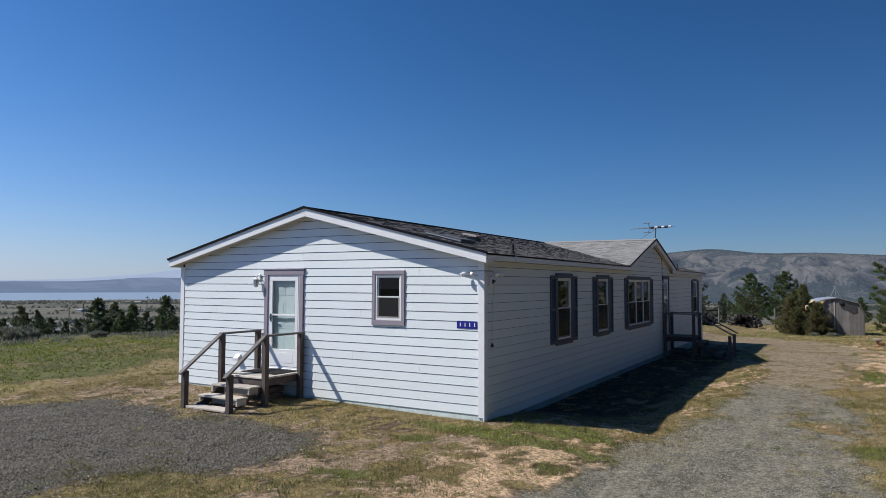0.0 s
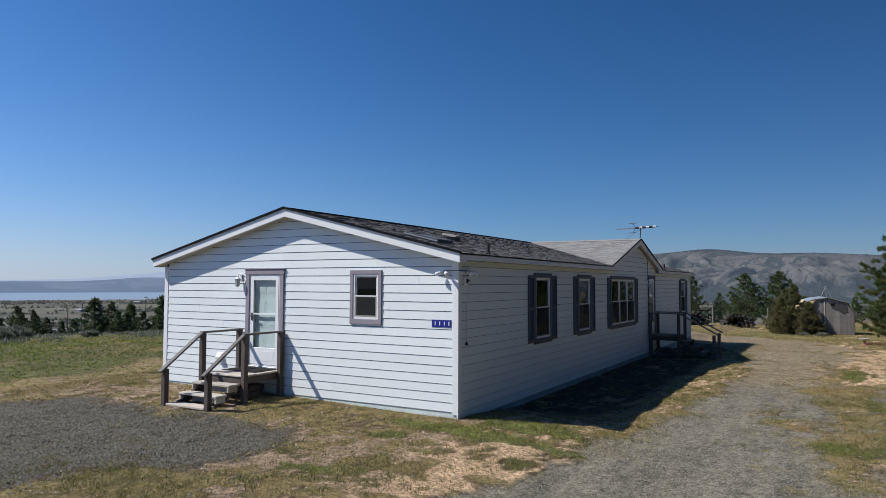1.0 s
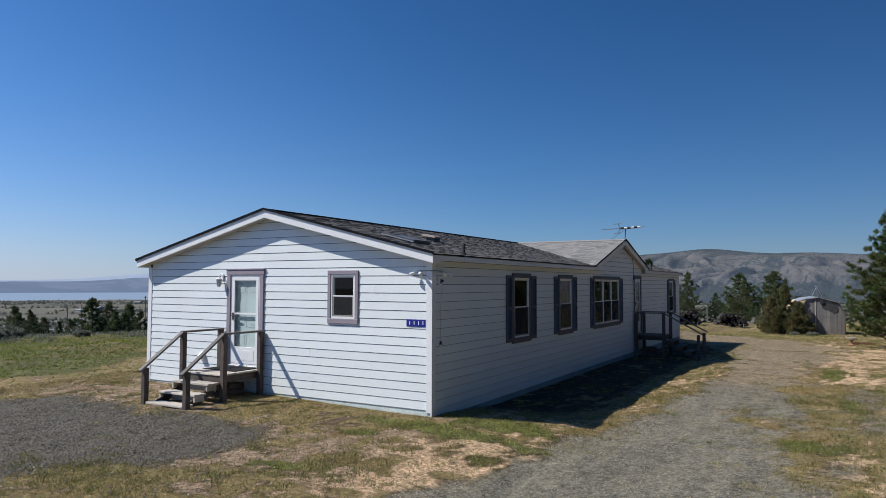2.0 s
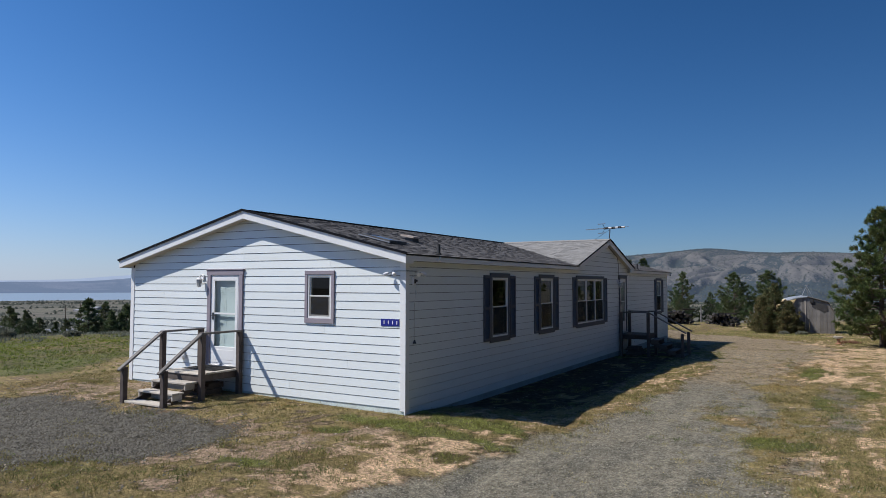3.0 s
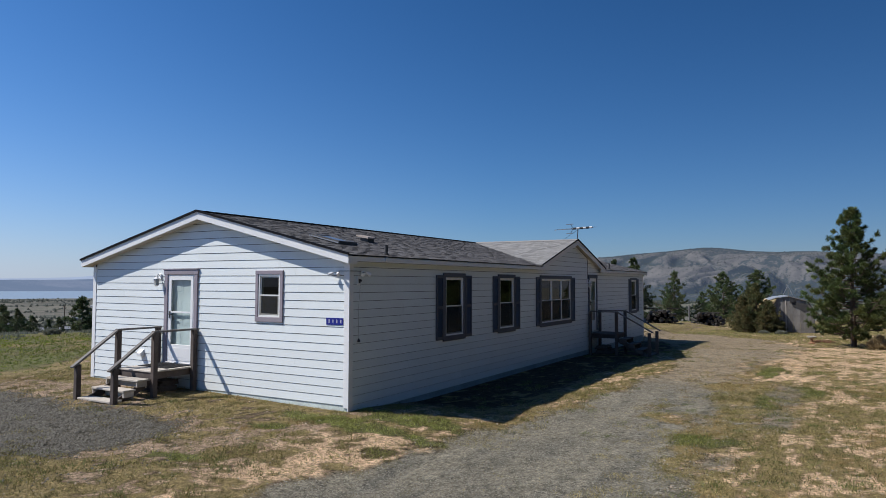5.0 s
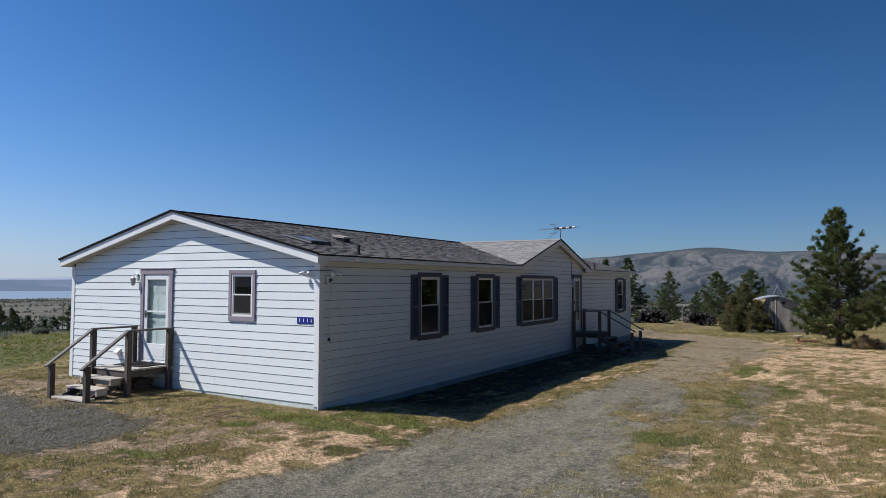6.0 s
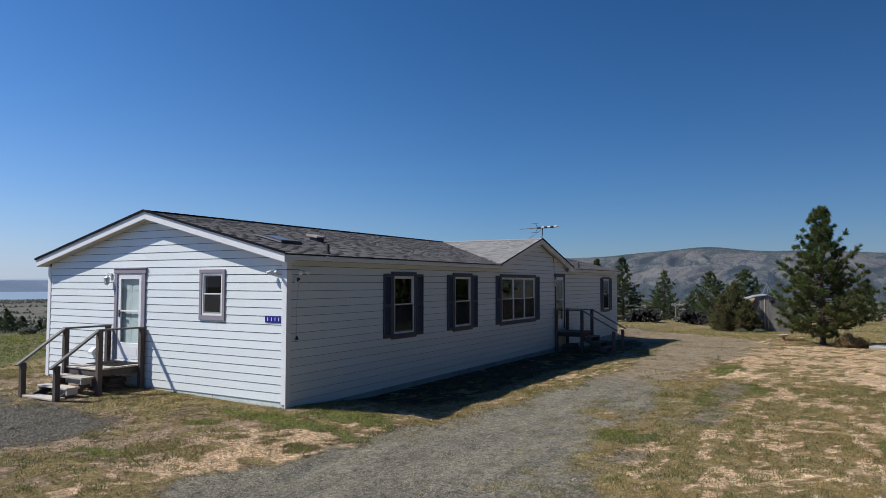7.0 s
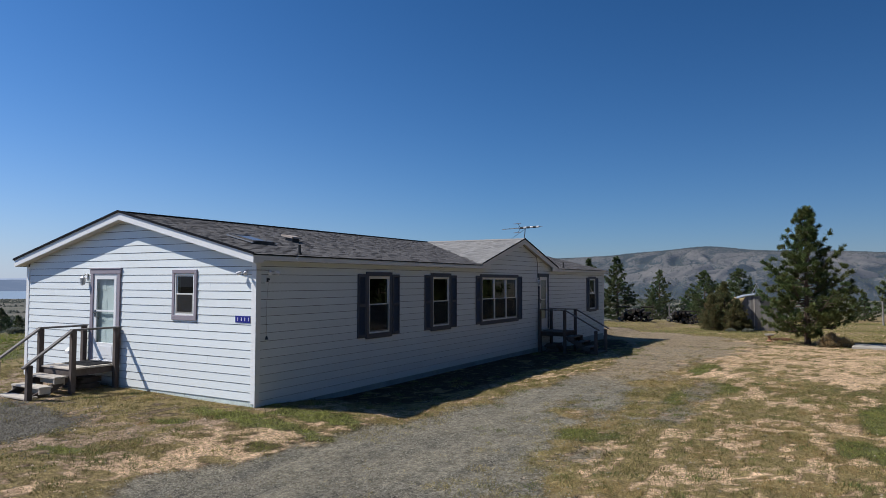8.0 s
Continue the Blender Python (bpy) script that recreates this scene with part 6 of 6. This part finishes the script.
def tussocks(name, n, x0, x1, y0, y1, seed, count, size, label):
    """Separate low clumps of weeds and bunch grass, with bare ground between them."""
    x, y, g = pick(n, x0, x1, y0, y1, seed)
    rock, green, dry, dirt, fresh = soils(x, y)
    inside = (x > -8.2) & (x < 0.08) & (y > -0.08) & (y < 23.5)
    hue = fbm(x * 0.7, y * 0.7, 3, 55)
    # Clumps thinned out by the long wall to deepen its shade.
    keep = (g.uniform(0, 1, n) < 0.30 + 0.75 * (green + dry) - 0.55 * rock * rock * (1 - 0.3 * sm(0.52, 0.62, fbm(x * 1.1, y * 0.7, 3, 56)))) & ~inside & ~((x > 0) & (x < 2.5) & (y > 2.2) & (y < 22) & (g.uniform(0, 1, n) < 0.93))
    x, y, hue, green = x[keep], y[keep], hue[keep][:, None], green[keep][:, None]
    pick_ = g.uniform(0, 1, (len(x), 1))
    tint = np.where(pick_ < 0.25 + 0.6 * green, np.array((0.135, 0.135, 0.05)), np.where(hue > 0.55, np.array((0.34, 0.235, 0.10)), np.where(pick_ < 0.62, np.array((0.25, 0.23, 0.08)), np.where(pick_ < 0.75, OLIVE * 0.75, STRAW * 0.9))))
    tall = size * g.uniform(0.4, 1.0, len(x)) ** 1.5
    v, tn = blades(x, y, tall, count, 0.007 + 0.03 * size, tint, seed + 1, 1.15, 0.075)
    tagged(new(name, quad_mesh(name, v, tn, GRASS)), label, "grass", kind="stuff")


tussocks("weeds", 15000, -10, 12, -6, 9, 111, 16, 0.062, "low clumps of weeds and bunch grass on bare earth")
tussocks("weeds", 5000, 5.5, 11.5, -2.5, 10, 113, 14, 0.05, "low dry weeds scattered over bare earth")
tussocks("weeds", 5200, 3, 16, 9, 30, 112, 16, 0.07, "low clumps of weeds on the pale track")


def herbs(name, n, x0, x1, y0, y1, seed, label):
    """Sparse broad clumps of dark green weeds."""
    x, y, g = pick(n, x0, x1, y0, y1, seed)
    rock, green, dry, dirt, fresh = soils(x, y)
    where = fbm(x * 0.8, y * 0.5, 3, 58)
    keep = (g.uniform(0, 1, n) < sm(0.44, 0.62, where) * (1 - 0.85 * rock * fresh * (1 - 0.6 * sm(4.2, 5.4, x)))) & ~((x > -8.3) & (x < 0.15) & (y > -0.15) & (y < 23.5)) & (np.hypot((x + 4.8) / 1.2, (y + 1.0) / 1.3) > 1)
    x, y = x[keep], y[keep]
    tint = np.where(g.uniform(0, 1, (len(x), 1)) < 0.7, np.array((0.15, 0.18, 0.06)), np.array((0.26, 0.24, 0.08)))
    v, tn = blades(x, y, g.uniform(0.02, 0.055, len(x)), 60, 0.009, tint, seed + 1, 0.9, 0.09)
    tagged(new(name, quad_mesh(name, v, tn, GRASS)), label, "weeds", kind="stuff")


herbs("green_weeds", 2400, -10, 12.5, -6.5, 22, 121, "dark green weed clumps in dry grass")


def meadow(name, n, x0, x1, y0, y1, seed, label, where, tall, tints, count, width):
    x, y, g = pick(n, x0, x1, y0, y1, seed)
    keep = g.uniform(0, 1, n) < where(x, y)
    x, y = x[keep], y[keep]
    w = fbm(x * 0.35, y * 0.35, 3, seed)[:, None] + g.normal(0, 0.09, (len(x), 1))
    tint = np.where(w > 0.56, tints[0], np.where(w > 0.44, tints[1], tints[2]))
    h = g.uniform(tall[0], tall[1], len(x)) * (0.6 + 0.8 * fbm(x * 0.8, y * 0.8, 2, seed + 5))
    v, tn = blades(x, y, h, count, width, tint, seed, 0.4)
    tagged(new(name, quad_mesh(name, v, tn, GRASS)), label, "grass", kind="stuff")


edge = lambda x, y: -0.9 * x + 0.44 * y
meadow("field_grass", 60000, -42, -10, -9, 32, 201, "green weedy meadow grass with yellow heads", lambda x, y: sm(9, 14, -x + 4 * (fbm(x * 0.3, y * 0.3, 2, 8) - 0.5)) * (1 - sm(21, 25, edge(x, y))), (0.02, 0.065), (np.array((0.25, 0.29, 0.05)), np.array((0.14, 0.19, 0.042)), np.array((0.20, 0.215, 0.06))), 6, 0.018)
meadow("dry_grass", 40000, -9, 22, 25, 60, 202, "tall yellowish dry grass beyond the drive", lambda x, y: sm(26, 30, y + 2.0 * (fbm(x * 0.4, y * 0.4, 2, 3) - 0.5)) * (1 - gravel(x, y)[0]) * (0.25 + 0.75 * sm(0.35, 0.6, fbm(x * 0.25, y * 0.25, 3, 12))) * (1 - 0.8 * sm(38, 41, y) * (1 - sm(1, 3, x))), (0.03, 0.075), (np.array((0.36, 0.31, 0.13)), np.array((0.30, 0.28, 0.11)), np.array((0.24, 0.24, 0.09))), 5, 0.022)
meadow("sage_scrub", 26000, -62, -14, -12, 44, 203, "grey-green sagebrush along the edge of the hill", lambda x, y: sm(19.5, 22, edge(x, y)) * (1 - sm(32, 42, edge(x, y))) * sm(0.34, 0.55, fbm(x * 0.3, y * 0.3, 3, 15)), (0.06, 0.18), (SAGE * 0.8, SAGE * 0.62, SAGE * 0.5 + OLIVE * 0.3), 7, 0.035)
meadow("verge_grass", 7000, 2.2, 3.6, -0.5, 24, 204, "straw-coloured grass along the edge of the drive", lambda x, y: sm(0.35, 0.6, fbm(x * 1.5, y * 0.7, 3, 19)) * (1 - sm(3.0, 3.6, x)), (0.02, 0.055), (np.array((0.40, 0.34, 0.18)), np.array((0.34, 0.30, 0.14)), LUSH * 0.7 + OLIVE * 0.5), 5, 0.009)


def bush(name, label, x, y, size, tall, tint, seed, count=60, width=0.02):
    g = np.random.default_rng(seed)
    n = 70
    a, r_ = g.uniform(0, math.tau, n), size * np.sqrt(g.uniform(0, 1, n))
    pts = np.stack([r_ * np.cos(a), r_ * np.sin(a), tall * g.uniform(0.05, 0.75, n) * (1.1 - r_ / size * 0.6)], -1)
    dirs = pts * np.array((0.6, 0.6, 0)) + np.array((0, 0, 0.8))
    v, tn = needles(pts, dirs, count, tall * 0.4, width, np.tile(np.array(tint), (n, 1)), seed, 0.45)
    tree = thing(name, ground_pose(x, y, 0, 1, 0.02), label, "shrub", "shrubs")
    attach(new("foliage", quad_mesh("foliage", v, tn, GRASS)), tree)
    bm = bmesh.new()
    for k in range(5):
        rod(bm, (0, 0, -0.05), tuple(pts[k] * 0.9), 0.012, 0.005, 5)
    part("stem", bm, BARK, tree)


bush("shrub", "bare brown shrub at the foot of the pine", 9.75, 23.6, 0.30, 0.62, (0.36, 0.28, 0.16), 301)
bush("shrub", "dry brown shrub beside the pine", 10.2, 23.8, 0.34, 0.5, (0.40, 0.32, 0.18), 302)
bush("shrub", "reddish dry weeds beside the bird bath", 7.75, 27.4, 0.5, 0.16, (0.36, 0.22, 0.14), 303)
for i, (x, y, s) in enumerate(((-24.5, 4.4, 0.9), (-25.5, 5.4, 1.0), (-18.5, 9.5, 0.6), (-17.5, 11, 0.7), (-16.5, 12.4, 0.6), (-23, 7.5, 0.5), (-25.5, 2.5, 1.0), (5.4, 35.2, 0.42), (4.5, 34.8, 0.36), (-29, 3.6, 1.1))):
    bush("shrub", "grey-green sagebrush in dry grass", x, y, s * 0.7, s * 0.62, tuple(SAGE * 0.75), 310 + i, 46, 0.03)


PEBBLE = paint("pale_pebble", (0.36, 0.29, 0.22), 0.9, (0.22, 0.18, 0.14), 0.2, 8, 90, 0.4, island=0.4)


def stones(name, n, x0, x1, y0, y1, seed, small, large, material, bare=False):
    x, y, g = pick(n, x0, x1, y0, y1, seed)
    rock, fresh = gravel(x, y)
    keep = g.uniform(0, 1, n) < rock * (0.35 + 0.65 * fresh) + 0.02
    if bare:
        # Fewer pale pebbles there, to keep the long wall's shade dark.
        keep = g.uniform(0, 1, n) < 0.4 * (1 - rock) * (1 - 0.85 * sm(2.6, 2.2, x) * sm(-0.1, 0.1, x) * sm(1.5, 2.5, y))
    keep &= ~((x > -8.1) & (x < 0) & (y > 0) & (y < 23.4))
    x, y = x[keep], y[keep]
    k = len(x)
    base = np.array(((1, 0, -0.2), (-1, 0, -0.2), (0, 1, -0.2), (0, -1, -0.2), (0.1, 0, 0.7)), float)
    size = small + (large - small) * g.uniform(0, 1, (k, 1, 1)) ** 2.5
    v = base[None] * g.uniform(0.55, 1.35, (k, 5, 1)) * size
    a = g.uniform(0, math.tau, k)
    c, s = np.cos(a)[:, None], np.sin(a)[:, None]
    tilt = g.normal(0, 0.35, (k, 1))
    vx, vy, vz = v[..., 0] * c - v[..., 1] * s, v[..., 0] * s + v[..., 1] * c, v[..., 2] + v[..., 0] * tilt
    v = np.stack([vx + x[:, None], vy + y[:, None], vz + (land(x, y) + 0.004)[:, None]], -1).reshape(-1, 3)
    f = np.array(((0, 2, 4), (2, 1, 4), (1, 3, 4), (3, 0, 4)))
    f = (f[None] + 5 * np.arange(k)[:, None, None]).reshape(-1, 3)
    tagged(new(name, tri_mesh(name, v, f, material)), "scattered pebbles on bare earth" if bare else "crushed grey rock of the drive", "gravel", kind="stuff")


stones("gravel", 100000, -10, 0, -6.8, -1.5, 401, 0.007, 0.030, STONE)
stones("gravel", 110000, 0.5, 9, -6, 8, 404, 0.005, 0.018, PALE_STONE)
stones("gravel", 26000, 1, 8, 8, 20, 402, 0.008, 0.022, PALE_STONE)
stones("pebbles", 14000, -10, 12, -6.5, 12, 403, 0.006, 0.028, PEBBLE, True)


# ---- far country ----
def woods(name, label, x, y, z, tall, wide, seed, tint, tiers=3, sides=6, material=LEAF):
    """Small far conifers, each a ragged spire of a few tiers, in one mesh."""
    g = np.random.default_rng(seed)
    n = len(x)
    vs, fs, ts, base = [], [], [], 0
    for k in range(tiers):
        a = np.linspace(0, math.tau, sides, endpoint=False)[None] + g.uniform(0, 1, (n, 1))
        r_ = (wide * (1 - 0.27 * k))[:, None] * g.uniform(0.6, 1.25, (n, sides))
        zl = (z + tall * (0.05 + 0.27 * k))[:, None] + g.uniform(-0.06, 0.06, (n, sides)) * tall[:, None]
        ring = np.stack([x[:, None] + r_ * np.cos(a), y[:, None] + r_ * np.sin(a), zl], -1)
        tip = np.stack([x + g.normal(0, 0.05, n) * wide, y, z + tall * (min(1.0, 0.5 + 0.27 * k) if tiers > 1 else 1.0)], -1)[:, None]
        vs.append(np.concatenate([ring, tip], 1))
        i = np.arange(sides)
        fs.append(np.stack([i, (i + 1) % sides, np.full(sides, sides)], -1)[None] + (base + np.arange(n) * (sides + 1))[:, None, None])
        base += n * (sides + 1)
    v, f = np.concatenate([q.reshape(-1, 3) for q in vs]), np.concatenate([q.reshape(-1, 3) for q in fs])
    tn = np.tile(np.array(tint), (len(v), 1)) * g.uniform(0.7, 1.3, (len(v), 1))
    tagged(new(name, tri_mesh(name, v, f, material, tn)), label, "trees", kind="stuff")


g = np.random.default_rng(500)
n = 36000
s, w = g.uniform(560, 2120, n) ** 1.0, g.uniform(-900, 1900, n)
x, y = -0.8 * s + 0.6 * w, 0.6 * s + 0.8 * w
dens = fbm(s / 70, w / 190, 4, 71)
keep = g.uniform(0, 1, n) < 0.02 + 0.9 * sm(0.50, 0.55, dens + 0.07 * sm(1650, 1800, s) * (1 - sm(1880, 1940, s)))
x, y = x[keep], y[keep]
woods("valley_woods", "scattered dark conifers over the valley floor", x, y, land(x, y) - 0.3, g.uniform(2, 5, len(x)), g.uniform(1.8, 4.2, len(x)), 501, (0.045, 0.055, 0.045), 1, 5)
RX, RY, RZ, RW = (q.ravel() for q in RANGE)
g = np.random.default_rng(520)
away = np.hypot(RX - 9, RY + 10)
w = (RW ** 2 + 0.05 + 1.2 * sm(3150, 3260, away) * (away < 3330)) * (np.abs(np.degrees(np.arctan2(RX - 9, RY + 10)) + 8) < 22)
k = 26000
idx = g.choice(len(RX), k, replace=False, p=w / w.sum())
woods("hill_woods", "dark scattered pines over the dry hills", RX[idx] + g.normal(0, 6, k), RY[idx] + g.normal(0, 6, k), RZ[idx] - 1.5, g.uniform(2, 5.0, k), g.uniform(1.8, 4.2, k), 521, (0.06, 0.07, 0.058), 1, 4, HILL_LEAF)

farm_walls = paint("barn_grey_wall", (0.24, 0.23, 0.22), 0.8)
farm_red = paint("barn_red_wall", (0.16, 0.075, 0.055), 0.8)
farm_roof = paint("barn_metal_roof", (0.26, 0.265, 0.275), 0.5)
fr = random.Random(77)
for i in range(22):
    s_, w_ = fr.uniform(640, 1900), fr.uniform(-150, 620)
    x, y = -0.8 * s_ + 0.6 * w_, 0.6 * s_ + 0.8 * w_
    a, b, hh = fr.uniform(6, 14), fr.uniform(4, 7), fr.uniform(2.6, 4.2)
    barn = thing("farmhouse", pose(x, y, z_at(x, y), 0, 0, fr.uniform(0, 180)), "small distant farm building in the valley", "building", "valley buildings")
    boxed("wall", (-a, -b, -1), (a, b, hh), farm_walls if i % 3 else farm_red, barn, bevel=0)
    bm = bmesh.new()
    vs = [bm.verts.new(v) for v in ((-a - 0.4, -b - 0.5, hh - 0.1), (a + 0.4, -b - 0.5, hh - 0.1), (a + 0.4, b + 0.5, hh - 0.1), (-a - 0.4, b + 0.5, hh - 0.1), (-a - 0.4, 0, hh + 2.0), (a + 0.4, 0, hh + 2.0))]
    for f in ((0, 1, 5, 4), (2, 3, 4, 5), (0, 4, 3), (1, 2, 5), (3, 2, 1, 0)):
        bm.faces.new([vs[k] for k in f])
    part("roof", bm, farm_roof, barn)
for x, y, top in ((-379.8, 228.4, -10.0), (-347.1, 247.3, -5.5), (-330, 190, -10), (-420, 330, -12)):
    pl = thing("utility_pole", pose(x, y, z_at(x, y)), "dark wooden utility pole on the valley side", "pole", "utility poles")
    hh = top - z_at(x, y)
    part("pole", rod(bmesh.new(), (0, 0, -1), (0, 0, hh), 0.28, 0.2, 7), BARK, pl)
    boxed("crossarm", (-1.6, -0.1, hh - 1.2), (1.6, 0.1, hh - 0.9), BARK, pl, bevel=0)
